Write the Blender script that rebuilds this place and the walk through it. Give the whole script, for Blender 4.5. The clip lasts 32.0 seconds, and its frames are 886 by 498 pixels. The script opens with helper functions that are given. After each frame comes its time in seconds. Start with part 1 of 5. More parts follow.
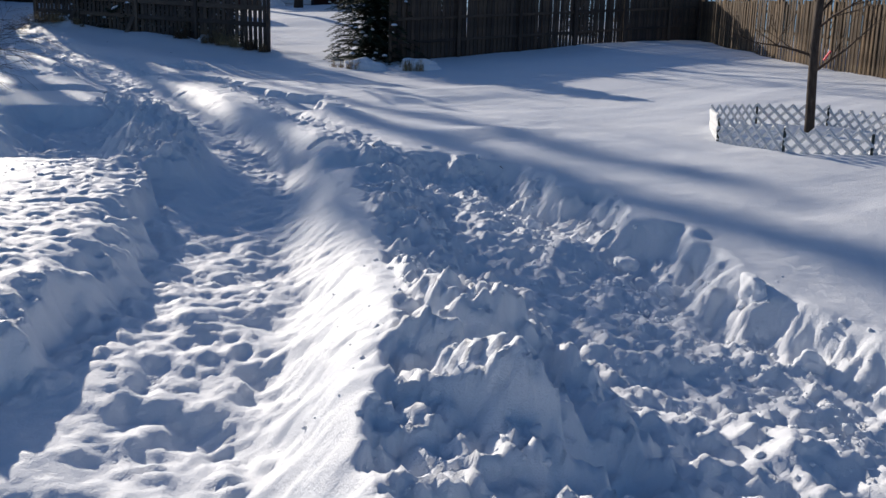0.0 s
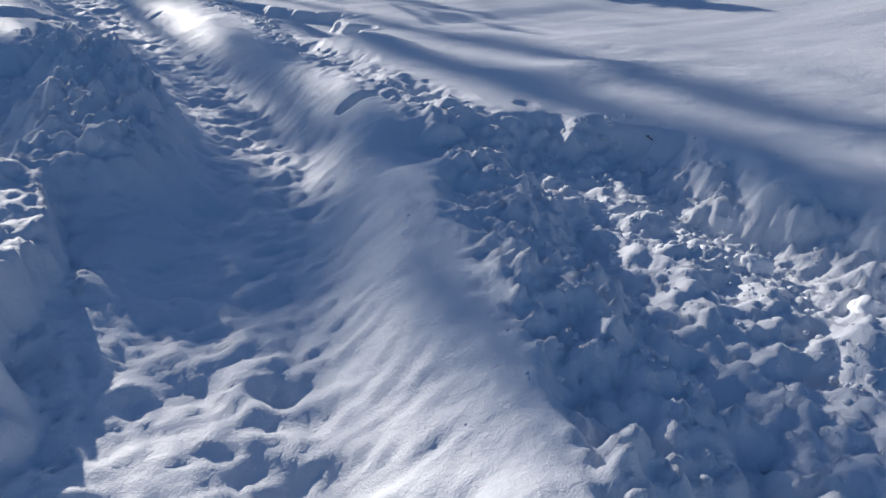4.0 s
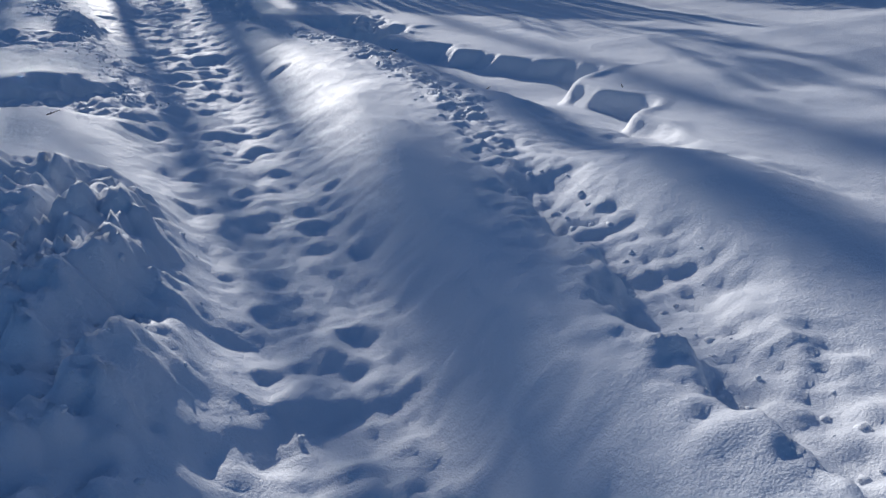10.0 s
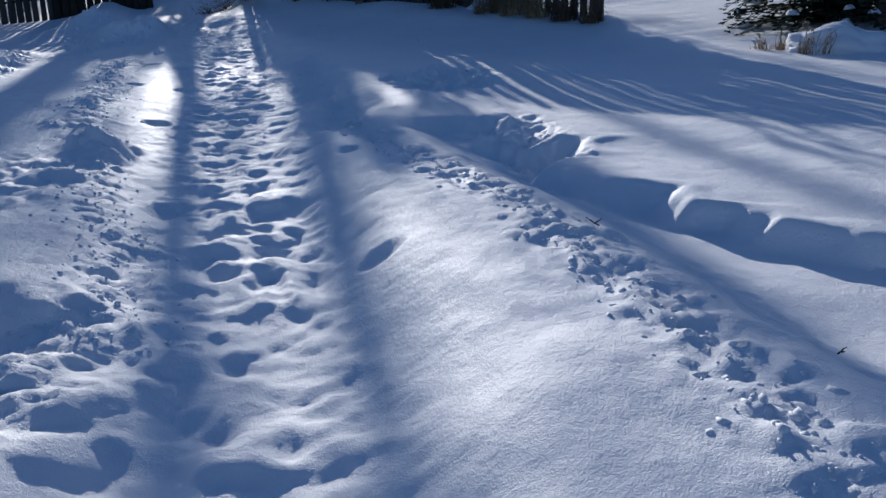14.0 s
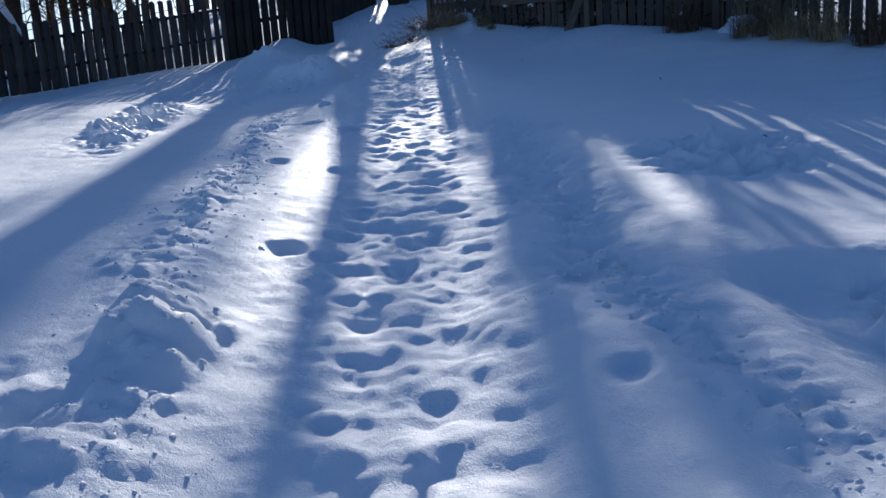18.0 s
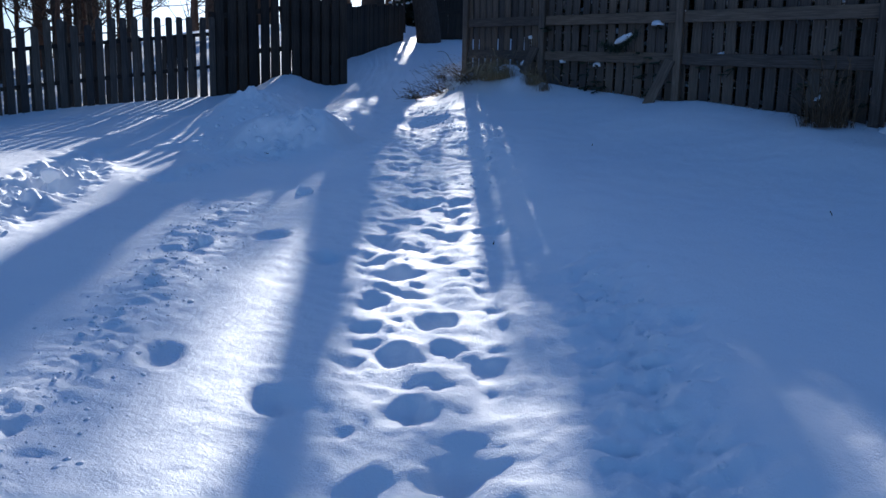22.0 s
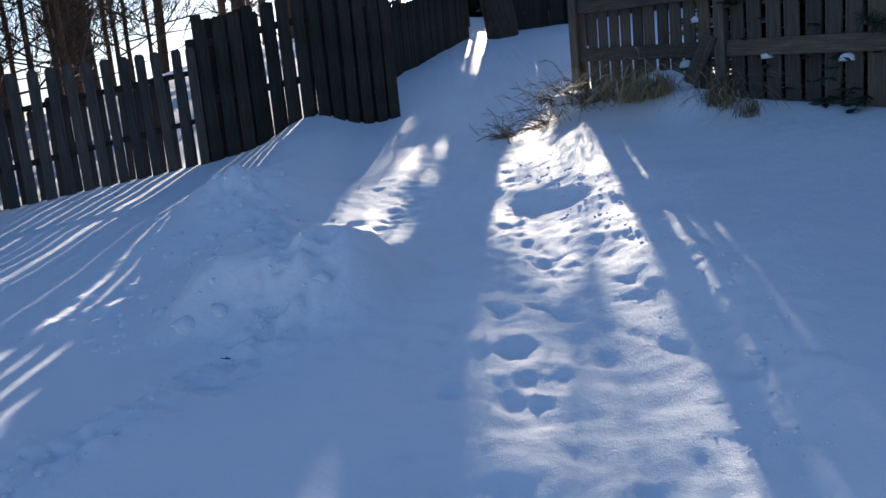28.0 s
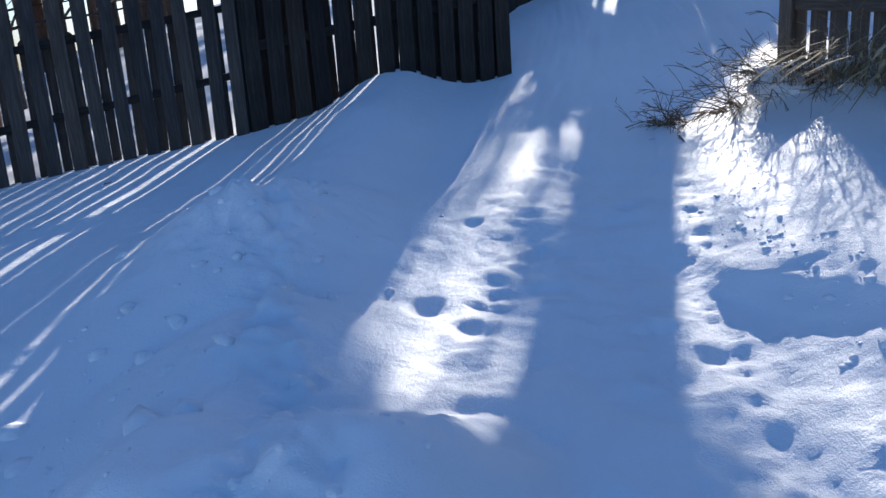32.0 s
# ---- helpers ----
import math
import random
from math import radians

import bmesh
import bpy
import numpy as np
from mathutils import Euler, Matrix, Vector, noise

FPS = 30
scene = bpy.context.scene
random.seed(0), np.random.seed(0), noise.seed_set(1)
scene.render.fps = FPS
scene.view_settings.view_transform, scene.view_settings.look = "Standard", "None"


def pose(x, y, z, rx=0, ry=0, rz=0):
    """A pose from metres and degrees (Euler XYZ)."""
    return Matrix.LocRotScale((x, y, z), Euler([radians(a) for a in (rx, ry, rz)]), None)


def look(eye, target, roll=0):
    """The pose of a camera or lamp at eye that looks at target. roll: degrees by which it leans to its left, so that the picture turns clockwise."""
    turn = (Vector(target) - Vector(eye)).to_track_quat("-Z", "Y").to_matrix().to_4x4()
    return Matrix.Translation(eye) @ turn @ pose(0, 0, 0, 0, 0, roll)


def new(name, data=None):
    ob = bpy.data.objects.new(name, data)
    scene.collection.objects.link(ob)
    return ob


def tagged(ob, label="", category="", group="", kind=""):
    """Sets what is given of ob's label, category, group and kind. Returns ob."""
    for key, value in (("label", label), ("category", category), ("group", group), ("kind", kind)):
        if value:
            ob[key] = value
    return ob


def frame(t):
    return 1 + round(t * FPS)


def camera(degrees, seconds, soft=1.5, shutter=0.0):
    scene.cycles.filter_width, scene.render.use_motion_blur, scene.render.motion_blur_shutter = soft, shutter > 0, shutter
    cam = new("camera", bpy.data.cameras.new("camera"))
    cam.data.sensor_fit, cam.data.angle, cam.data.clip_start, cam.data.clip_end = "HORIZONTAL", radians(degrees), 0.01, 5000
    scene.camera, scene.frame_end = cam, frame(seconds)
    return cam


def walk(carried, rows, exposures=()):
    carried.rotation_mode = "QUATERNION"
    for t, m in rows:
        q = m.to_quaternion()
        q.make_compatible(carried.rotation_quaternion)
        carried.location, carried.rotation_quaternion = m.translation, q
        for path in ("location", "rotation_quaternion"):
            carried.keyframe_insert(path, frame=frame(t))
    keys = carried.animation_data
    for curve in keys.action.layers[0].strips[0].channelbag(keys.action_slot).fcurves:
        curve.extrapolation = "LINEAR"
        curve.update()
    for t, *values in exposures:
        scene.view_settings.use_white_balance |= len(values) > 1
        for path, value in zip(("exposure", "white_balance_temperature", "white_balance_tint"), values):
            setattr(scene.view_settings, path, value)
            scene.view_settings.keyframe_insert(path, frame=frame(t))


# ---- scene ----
cam = camera(57.8, 32.0)
# The yard climbs towards the gate: all plan numbers below lie in the plane of the slope,
# and SLOPE lays that plane into the upright world.
METRES, EYE, TILT, LEAN, TURN = 28.3, 1.5, 5.5, 4.3, 0.0
SLOPE = pose(0, 0, EYE, TILT, LEAN, TURN) @ pose(0, 0, -EYE)
ROWS = [
    (0.0, 0.0, 0.0, 0.0, 1.62, -15.87, -5.7),
    (0.5, -0.0004, 0.007, -0.0033, 1.92, -17.93, -5.55),
    (1.0, -0.0036, 0.0194, -0.0038, 4.69, -20.48, -4.63),
    (1.5, -0.0117, 0.0373, -0.0041, 4.78, -21.39, -4.26),
    (2.0, -0.013, 0.0547, -0.0048, 1.18, -21.63, -3.6),
    (2.5, -0.0191, 0.0711, -0.007, -0.04, -22.05, -3.68),
    (3.0, -0.0233, 0.0893, -0.008, -1.59, -21.75, -2.44),
    (3.5, -0.0255, 0.1087, -0.0075, 0.03, -22.33, -3.37),
    (5.5, -0.0482, 0.1752, -0.0102, 3.89, -20.32, -4.52),
    (6.0, -0.0516, 0.195, -0.01, 5.24, -19.31, -2.54),
    (6.5, -0.0585, 0.2135, -0.011, 7.76, -20.09, -2.25),
    (7.0, -0.0609, 0.2298, -0.0123, 13.24, -21.49, -1.4),
    (7.5, -0.0695, 0.2452, -0.0132, 21.68, -22.85, -1.4),
    (8.0, -0.0741, 0.2555, -0.012, 26.1, -23.92, 0.39),
    (8.5, -0.0739, 0.2681, -0.012, 30.66, -25.2, 2.2),
    (9.0, -0.0774, 0.2835, -0.0133, 27.68, -26.85, 2.67),
    (9.5, -0.0787, 0.3004, -0.0124, 15.93, -26.1, 0.72),
    (10.0, -0.0821, 0.316, -0.0122, 12.83, -23.71, -1.86),
    (10.5, -0.0882, 0.3302, -0.0097, 13.88, -19.12, -4.04),
    (11.0, -0.092, 0.3496, -0.0094, 19.52, -15.83, -3.34),
    (11.5, -0.1006, 0.3648, -0.0104, 23.24, -15.51, -3.23),
    (12.0, -0.104, 0.3772, -0.0103, 20.4, -16.42, -2.3),
    (12.5, -0.1095, 0.3921, -0.0098, 22.34, -17.51, -0.33),
    (13.0, -0.1154, 0.406, -0.0106, 21.37, -17.91, 0.17),
    (13.5, -0.1207, 0.4243, -0.0127, 19.34, -20.65, 1.2),
    (14.0, -0.1329, 0.4377, -0.0147, 20.55, -20.35, 0.04),
    (14.5, -0.1418, 0.452, -0.0147, 20.24, -17.75, -1.26),
    (15.0, -0.1511, 0.4672, -0.0142, 25.83, -16.38, -0.46),
    (15.5, -0.1594, 0.4772, -0.0146, 27.07, -16.55, 0.61),
    (17.5, -0.19, 0.5268, -0.0167, 30.3, -18.72, 2.67),
    (18.0, -0.1981, 0.5385, -0.0169, 33.1, -18.72, 3.25),
    (18.5, -0.2039, 0.5507, -0.0171, 33.66, -17.76, 2.66),
    (19.0, -0.213, 0.5657, -0.0166, 36.69, -16.73, 2.26),
    (19.5, -0.2224, 0.5783, -0.0144, 34.12, -15.72, 1.06),
    (20.0, -0.2295, 0.5936, -0.0153, 34.13, -15.39, 1.61),
    (20.5, -0.2431, 0.606, -0.0163, 36.94, -15.23, 1.42),
    (21.0, -0.2505, 0.6185, -0.0175, 36.16, -16.45, 1.81),
    (21.5, -0.2616, 0.6313, -0.0165, 37.9, -16.34, 0.94),
    (22.0, -0.2717, 0.6402, -0.0148, 35.33, -16.36, -1.47),
    (22.5, -0.2769, 0.6526, -0.0176, 34.5, -18.61, -0.05),
    (23.0, -0.2882, 0.666, -0.0174, 36.86, -19.9, 1.0),
    (23.5, -0.2984, 0.6803, -0.0152, 35.52, -18.37, 1.02),
    (24.0, -0.3091, 0.6933, -0.0154, 37.67, -17.43, 2.2),
    (24.5, -0.3191, 0.7025, -0.0143, 36.98, -17.52, 1.76),
    (25.0, -0.328, 0.715, -0.015, 38.46, -17.06, 1.94),
    (25.5, -0.3407, 0.7235, -0.0143, 39.67, -16.56, 0.64),
    (27.5, -0.3796, 0.7662, -0.0127, 36.29, -16.73, 2.6),
    (28.0, -0.3881, 0.7792, -0.0125, 39.07, -17.17, 5.58),
    (28.5, -0.3999, 0.7899, -0.0111, 38.74, -17.66, 6.93),
    (29.0, -0.4063, 0.8023, -0.0117, 37.49, -18.81, 7.53),
    (29.5, -0.412, 0.8109, -0.0116, 38.12, -19.33, 6.35),
    (30.0, -0.425, 0.8183, -0.0101, 39.06, -17.85, 2.76),
    (30.5, -0.4307, 0.8271, -0.0127, 41.03, -16.85, 2.86),
    (31.0, -0.438, 0.8381, -0.0129, 43.25, -17.14, 3.09),
    (31.5, -0.4499, 0.8458, -0.0132, 43.94, -18.96, 3.76),
    (32.0, -0.4575, 0.8519, -0.014, 46.59, -21.74, 4.62),
]
EXPOSURES = ((0.0, 0.12, 5650, 10), (1.0, -0.02, 5450, 10), (2.0, -0.32, 5350, 10), (3.0, -0.2, 5300, 10), (6.0, 0.3, 5500, 10), (8.0, 0.2, 5400, 10), (9.2, 0.14, 5500, 10), (10.3, -0.22, 5100, 10), (12.0, 0.06, 5050, 10), (14.0, 0.0, 5100, 10), (15.0, 0.2, 5150, 10), (18.0, 0.46, 5200, 10), (20.0, 0.66, 5050, 10), (23.0, 0.83, 5050, 10), (25.0, 0.98, 5450, 10), (29.0, 1.28, 5950, 10), (30.0, 1.27, 5450, 10), (32.0, 1.3, 5350, 10))
walk(cam, [(t, pose(0, 0, EYE, TILT, LEAN, TURN) @ pose(METRES * x, METRES * y, METRES * z, 90 + pitch, roll, yaw)) for t, x, y, z, yaw, pitch, roll in ROWS], EXPOSURES)

# ---- world and sun ----
SUN_TURN, SUN_RISE = 35.0, 15.0           # degrees left of the plan's y axis, and above the slope
sun_way = SLOPE.to_3x3() @ Vector((-math.sin(radians(SUN_TURN)) * math.cos(radians(SUN_RISE)), math.cos(radians(SUN_TURN)) * math.cos(radians(SUN_RISE)), math.sin(radians(SUN_RISE))))
world = bpy.data.worlds.new("winter_sky")
scene.world = world
world.use_nodes = True
wn = world.node_tree
sky = wn.nodes.new("ShaderNodeTexSky")
sky.sky_type, sky.sun_disc = "NISHITA", False
sky.sun_elevation = math.asin(sun_way.z)
sky.sun_rotation = math.atan2(sun_way.x, sun_way.y)
sky.air_density, sky.dust_density, sky.ozone_density = 1.0, 1.6, 5.0
wn.links.new(sky.outputs["Color"], wn.nodes["Background"].inputs["Color"])
wn.nodes["Background"].inputs["Strength"].default_value = 0.066
sun = new("sun", bpy.data.lights.new("sun", "SUN"))
sun.data.energy, sun.data.angle, sun.data.color = 5.0, radians(0.55), (1.0, 0.83, 0.62)
sun.matrix_world = look(sun_way * 50, (0, 0, 0))

# ---- materials ----
def material(name, colour, rough=0.7, spec=0.3):
    m = bpy.data.materials.new(name)
    m.use_nodes = True
    b = m.node_tree.nodes["Principled BSDF"]
    b.inputs["Base Color"].default_value = (*colour, 1)
    b.inputs["Roughness"].default_value = rough
    b.inputs["Specular IOR Level"].default_value = spec
    return m


def noise_node(m, scale, detail=4, stretch=(1, 1, 1), rough=0.6):
    n = m.node_tree.nodes
    co, mp, no = n.new("ShaderNodeTexCoord"), n.new("ShaderNodeMapping"), n.new("ShaderNodeTexNoise")
    mp.inputs["Scale"].default_value = stretch
    no.inputs["Scale"].default_value, no.inputs["Detail"].default_value, no.inputs["Roughness"].default_value = scale, detail, rough
    m.node_tree.links.new(co.outputs["Object"], mp.inputs["Vector"])
    m.node_tree.links.new(mp.outputs["Vector"], no.inputs["Vector"])
    return no.outputs["Fac"]


def ramp(m, fac, stops):
    r = m.node_tree.nodes.new("ShaderNodeValToRGB")
    e = r.color_ramp.elements
    e[0].position, e[0].color = stops[0][0], (*stops[0][1], 1)
    e[1].position, e[1].color = stops[-1][0], (*stops[-1][1], 1)
    for p, c in stops[1:-1]:
        e.new(p).color = (*c, 1)
    m.node_tree.links.new(fac, r.inputs["Fac"])
    return r.outputs["Color"]


def mixed(m, a, b, fac, mode="MIX"):
    x = m.node_tree.nodes.new("ShaderNodeMix")
    x.data_type, x.blend_type = "RGBA", mode
    for sock, v in ((x.inputs[6], a), (x.inputs[7], b), (x.inputs[0], fac)):
        if isinstance(v, bpy.types.NodeSocket):
            m.node_tree.links.new(v, sock)
        else:
            sock.default_value = v if isinstance(v, float) else (*v, 1)
    return x.outputs[2]


def to_base(m, colour):
    m.node_tree.links.new(colour, m.node_tree.nodes["Principled BSDF"].inputs["Base Color"])


def relief(m, facs, distance=0.01):
    last = None
    for fac, strength in facs:
        b = m.node_tree.nodes.new("ShaderNodeBump")
        b.inputs["Strength"].default_value, b.inputs["Distance"].default_value = strength, distance
        m.node_tree.links.new(fac, b.inputs["Height"])
        if last:
            m.node_tree.links.new(last, b.inputs["Normal"])
        last = b.outputs["Normal"]
    m.node_tree.links.new(last, m.node_tree.nodes["Principled BSDF"].inputs["Normal"])


def snow_material(name, grain=1.0):
    m = material(name, (0.86, 0.88, 0.91), 0.62, 0.3)
    big, mid, fine = noise_node(m, 0.7, 3), noise_node(m, 9, 5, (1, 1, 1), 0.65), noise_node(m, 160, 3)
    tone = ramp(m, big, [(0.3, (0.83, 0.855, 0.90)), (0.7, (0.89, 0.90, 0.92))])
    fleck = noise_node(m, 38, 2)
    spots = ramp(m, fleck, [(0.80, (1, 1, 1)), (0.86, (0.72, 0.69, 0.64))])
    to_base(m, mixed(m, tone, spots, 1.0, "MULTIPLY"))
    crust = noise_node(m, 34, 4, (1, 1, 1), 0.7)
    relief(m, [(mid, 0.34 * grain), (crust, 0.32 * grain), (fine, 0.3 * grain)], 0.02)
    return m


def timber(name, dark, light, grey=0.5):
    m = material(name, dark, 0.85, 0.2)
    grain = noise_node(m, 3.0, 6, (22, 22, 1.2), 0.7)
    stain = noise_node(m, 1.3, 4, (2, 2, 0.8))
    base = ramp(m, grain, [(0.25, tuple(c * 0.55 for c in dark)), (0.5, dark), (0.78, light)])
    info = m.node_tree.nodes.new("ShaderNodeObjectInfo")
    board = ramp(m, info.outputs["Random"], [(0.0, (0.62, 0.62, 0.64)), (0.5, (0.95, 0.93, 0.9)), (1.0, (1.25, 1.15, 1.0))])
    wear = ramp(m, stain, [(0.35, (0.7, 0.7, 0.72)), (0.65, (1.08, 1.06, 1.02))])
    to_base(m, mixed(m, mixed(m, base, board, 1.0, "MULTIPLY"), wear, 1.0, "MULTIPLY"))
    relief(m, [(grain, 0.5)], 0.004)
    return m


def bark_material(name, dark, light):
    m = material(name, dark, 0.9, 0.2)
    n = noise_node(m, 4, 6, (9, 9, 2), 0.7)
    to_base(m, ramp(m, n, [(0.3, tuple(c * 0.5 for c in dark)), (0.55, dark), (0.8, light)]))
    relief(m, [(n, 0.7)], 0.01)
    return m


def speckled(name, a, b, scale=14, rough=0.8):
    m = material(name, a, rough, 0.2)
    info = m.node_tree.nodes.new("ShaderNodeObjectInfo")
    geo = m.node_tree.nodes.new("ShaderNodeNewGeometry")
    per = ramp(m, geo.outputs["Random Per Island"], [(0.0, tuple(c * 0.6 for c in a)), (0.6, a), (1.0, b)])
    n = noise_node(m, scale, 3)
    to_base(m, mixed(m, per, ramp(m, n, [(0.3, (0.7, 0.7, 0.7)), (0.7, (1.15, 1.15, 1.15))]), 1.0, "MULTIPLY"))
    return m


SNOW = snow_material("packed_snow")
SNOW_LOOSE = snow_material("loose_snow", 1.1)
SNOW_BLOCK = snow_material("block_snow", 0.2)
WOOD_DARK = timber("weathered_dark_boards", (0.088, 0.08, 0.073), (0.16, 0.146, 0.132))
WOOD_BLACK = timber("black_stained_boards", (0.036, 0.032, 0.029), (0.075, 0.067, 0.058))
WOOD_GREY = timber("weathered_grey_boards", (0.125, 0.105, 0.088), (0.235, 0.2, 0.17))
WOOD_BROWN = timber("weathered_brown_boards", (0.10, 0.08, 0.065), (0.19, 0.155, 0.125))
WOOD_TAN = timber("weathered_tan_boards", (0.17, 0.13, 0.09), (0.30, 0.24, 0.17))
BARK = bark_material("dark_bark", (0.07, 0.055, 0.045), (0.16, 0.13, 0.11))
BARK_RED = bark_material("reddish_bark", (0.13, 0.075, 0.05), (0.24, 0.15, 0.10))
TWIG = speckled("twig_bark", (0.075, 0.05, 0.035), (0.13, 0.09, 0.06))
NEEDLE = speckled("spruce_needles", (0.028, 0.045, 0.028), (0.07, 0.085, 0.05))
STRAW = speckled("dry_grass_straw", (0.34, 0.25, 0.13), (0.55, 0.43, 0.24))
BROWN = speckled("brown_grass", (0.17, 0.12, 0.07), (0.3, 0.22, 0.12))
STEM = speckled("dry_stems", (0.10, 0.07, 0.045), (0.2, 0.14, 0.08))
PLASTIC = material("white_lattice_plastic", (0.78, 0.78, 0.77), 0.45, 0.4)
to_base(PLASTIC, ramp(PLASTIC, noise_node(PLASTIC, 6, 4), [(0.3, (0.68, 0.68, 0.67)), (0.7, (0.82, 0.82, 0.81))]))
METAL_GREEN = material("green_steel_stake", (0.03, 0.04, 0.035), 0.5, 0.4)
RIBBON = material("red_ribbon_cloth", (0.62, 0.03, 0.05), 0.6, 0.3)
SIDING_RED = timber("dark_red_siding", (0.05, 0.018, 0.016), (0.08, 0.03, 0.028))
DOOR_WHITE = material("white_door_paint", (0.62, 0.62, 0.64), 0.5, 0.4)
to_base(DOOR_WHITE, ramp(DOOR_WHITE, noise_node(DOOR_WHITE, 2, 4), [(0.3, (0.55, 0.55, 0.57)), (0.7, (0.68, 0.68, 0.69))]))
ROOF = material("dark_shingles", (0.04, 0.038, 0.04), 0.9, 0.2)
TARP = material("blue_grey_tarp", (0.12, 0.15, 0.22), 0.5, 0.4)


# ---- small helpers ----
def finish(me, mat, smooth=False):
    me.materials.append(mat)
    if smooth:
        me.polygons.foreach_set("use_smooth", np.ones(len(me.polygons), bool))
    return me


def part(name, bm, mat, parent=None, label="", smooth=False, kind=""):
    me = bpy.data.meshes.new(name)
    bm.to_mesh(me)
    bm.free()
    finish(me, mat, smooth)
    ob = new(name, me)
    ob.parent = parent
    return tagged(ob, label, kind=kind)


def raw(name, verts, faces, mat, parent=None, label="", smooth=False, kind=""):
    me = bpy.data.meshes.new(name)
    me.from_pydata(verts, [], faces)
    finish(me, mat, smooth)
    ob = new(name, me)
    ob.parent = parent
    return tagged(ob, label, kind=kind)


SHARED = {}


def again(name, verts, faces, mat, parent, label="", smooth=False, kind=""):
    """Like raw, but alike parts share one mesh."""
    key = (id(verts), mat.name)
    if key not in SHARED:
        ob = raw(name, verts, faces, mat, parent, label, smooth, kind)
        SHARED[key] = ob.data
        return ob
    ob = new(name, SHARED[key])
    ob.parent = parent
    return tagged(ob, label, kind=kind)


def thing(name, at, label, category, group="", kind="", turn=0.0):
    ob = new(name)
    ob.empty_display_size = 0.2
    ob.matrix_world = Matrix.Translation(at) @ pose(0, 0, 0, 0, 0, turn)
    return tagged(ob, label, category, group, kind)


def block(bm, size, at=(0, 0, 0), bevel=0.0, turn=None):
    m = Matrix.Translation(at) @ (turn.to_4x4() if turn else Matrix()) @ Matrix.Diagonal((*size, 1))
    got = bmesh.ops.create_cube(bm, size=1, matrix=m)["verts"]
    if bevel:
        bmesh.ops.bevel(bm, geom=list({e for v in got for e in v.link_edges}), offset=bevel, segments=1, affect="EDGES")
    return got


def tube(verts, faces, points, radii, sides=6, caps=True):
    """Adds a tapered tube along points to the lists verts and faces."""
    pts = [Vector(p) for p in points]
    start = len(verts)
    for i, p in enumerate(pts):
        way = (pts[min(i + 1, len(pts) - 1)] - pts[max(i - 1, 0)]).normalized()
        a = way.orthogonal().normalized() if abs(way.z) > 0.95 else way.cross(Vector((0, 0, 1))).normalized()
        b = way.cross(a)
        for k in range(sides):
            t = 2 * math.pi * k / sides
            verts.append(p + radii[i] * (math.cos(t) * a + math.sin(t) * b))
    for i in range(len(pts) - 1):
        for k in range(sides):
            r0, r1, k1 = start + i * sides, start + (i + 1) * sides, (k + 1) % sides
            faces.append((r0 + k, r0 + k1, r1 + k1, r1 + k))
    if not caps:
        return
    faces.append(tuple(start + k for k in reversed(range(sides))))
    faces.append(tuple(start + (len(pts) - 1) * sides + k for k in range(sides)))


# ---- the ground: height of the snow over the plan ----
AXIS = radians(28)                         # the trodden path's general way
UX, UY = -math.sin(AXIS), math.cos(AXIS)


def lattice_noise(x, y, seed):
    """Smooth noise in -1..1 on a unit lattice."""
    xi, yi = np.floor(x).astype(np.int64), np.floor(y).astype(np.int64)
    fx, fy = x - xi, y - yi
    fx, fy = fx * fx * fx * (fx * (6 * fx - 15) + 10), fy * fy * fy * (fy * (6 * fy - 15) + 10)

    def h(i, j):
        n = (i * 374761393 + j * 668265263 + seed * 1274126177) & 0xFFFFFFFF
        n = ((n ^ (n >> 13)) * 1274126177) & 0xFFFFFFFF
        return ((n ^ (n >> 16)) & 0xFFFF) / 32767.5 - 1
    a, b, c, d = h(xi, yi), h(xi + 1, yi), h(xi, yi + 1), h(xi + 1, yi + 1)
    return (a + (b - a) * fx) * (1 - fy) + (c + (d - c) * fx) * fy


def fbm(x, y, size, octaves, seed, ridged=False, gain=0.5):
    total, amp = 0 * x, 1.0
    for k in range(octaves):
        n = lattice_noise(x / size + 17.3 * k, y / size - 9.1 * k, seed + k)
        total = total + amp * ((1 - 2 * np.abs(n)) if ridged else n)
        size, amp = size * 0.5, amp * gain
    return total


def soft(a, b, x):
    t = np.clip((x - a) / (b - a), 0, 1)
    return t * t * (3 - 2 * t)


def along(s, pairs):
    p = np.array(pairs)
    return sum(np.interp(s + d, p[:, 0], p[:, 1]) for d in (-0.5, -0.25, 0, 0.25, 0.5)) / 5


CENTRE = ((-4, -0.4), (0, 0.0), (2.9, 0.51), (4.1, 0.93), (5.4, 1.28), (6.8, 1.63), (8.1, 2.1), (9.5, 2.38), (11.3, 2.5), (12.9, 2.45), (14.4, 2.15), (16.6, 2.02), (17.8, 1.85), (20.5, 1.48), (22.9, 1.28), (24.8, 0.92), (26.1, 0.72), (27.7, 0.25), (29.2, -0.3), (31, -0.62), (33, -0.85), (37, -1.4), (50, -4.5))
FLOOR = ((-5, -0.3), (2, -0.36), (6, -0.38), (9, -0.44), (11, -0.49), (16, -0.54), (18, -0.5), (21, -0.46), (27, -0.43), (31, -0.4), (34.5, -0.3), (37, -0.1), (42, 0.3), (48, 0.68), (60, 1.0))
SIDE_R = ((-5, 0.05), (6, 0.05), (10, -0.02), (14, -0.22), (18, -0.31), (22, -0.29), (26, -0.22), (30, -0.23), (34, -0.1), (40, 0.3), (60, 0.5))
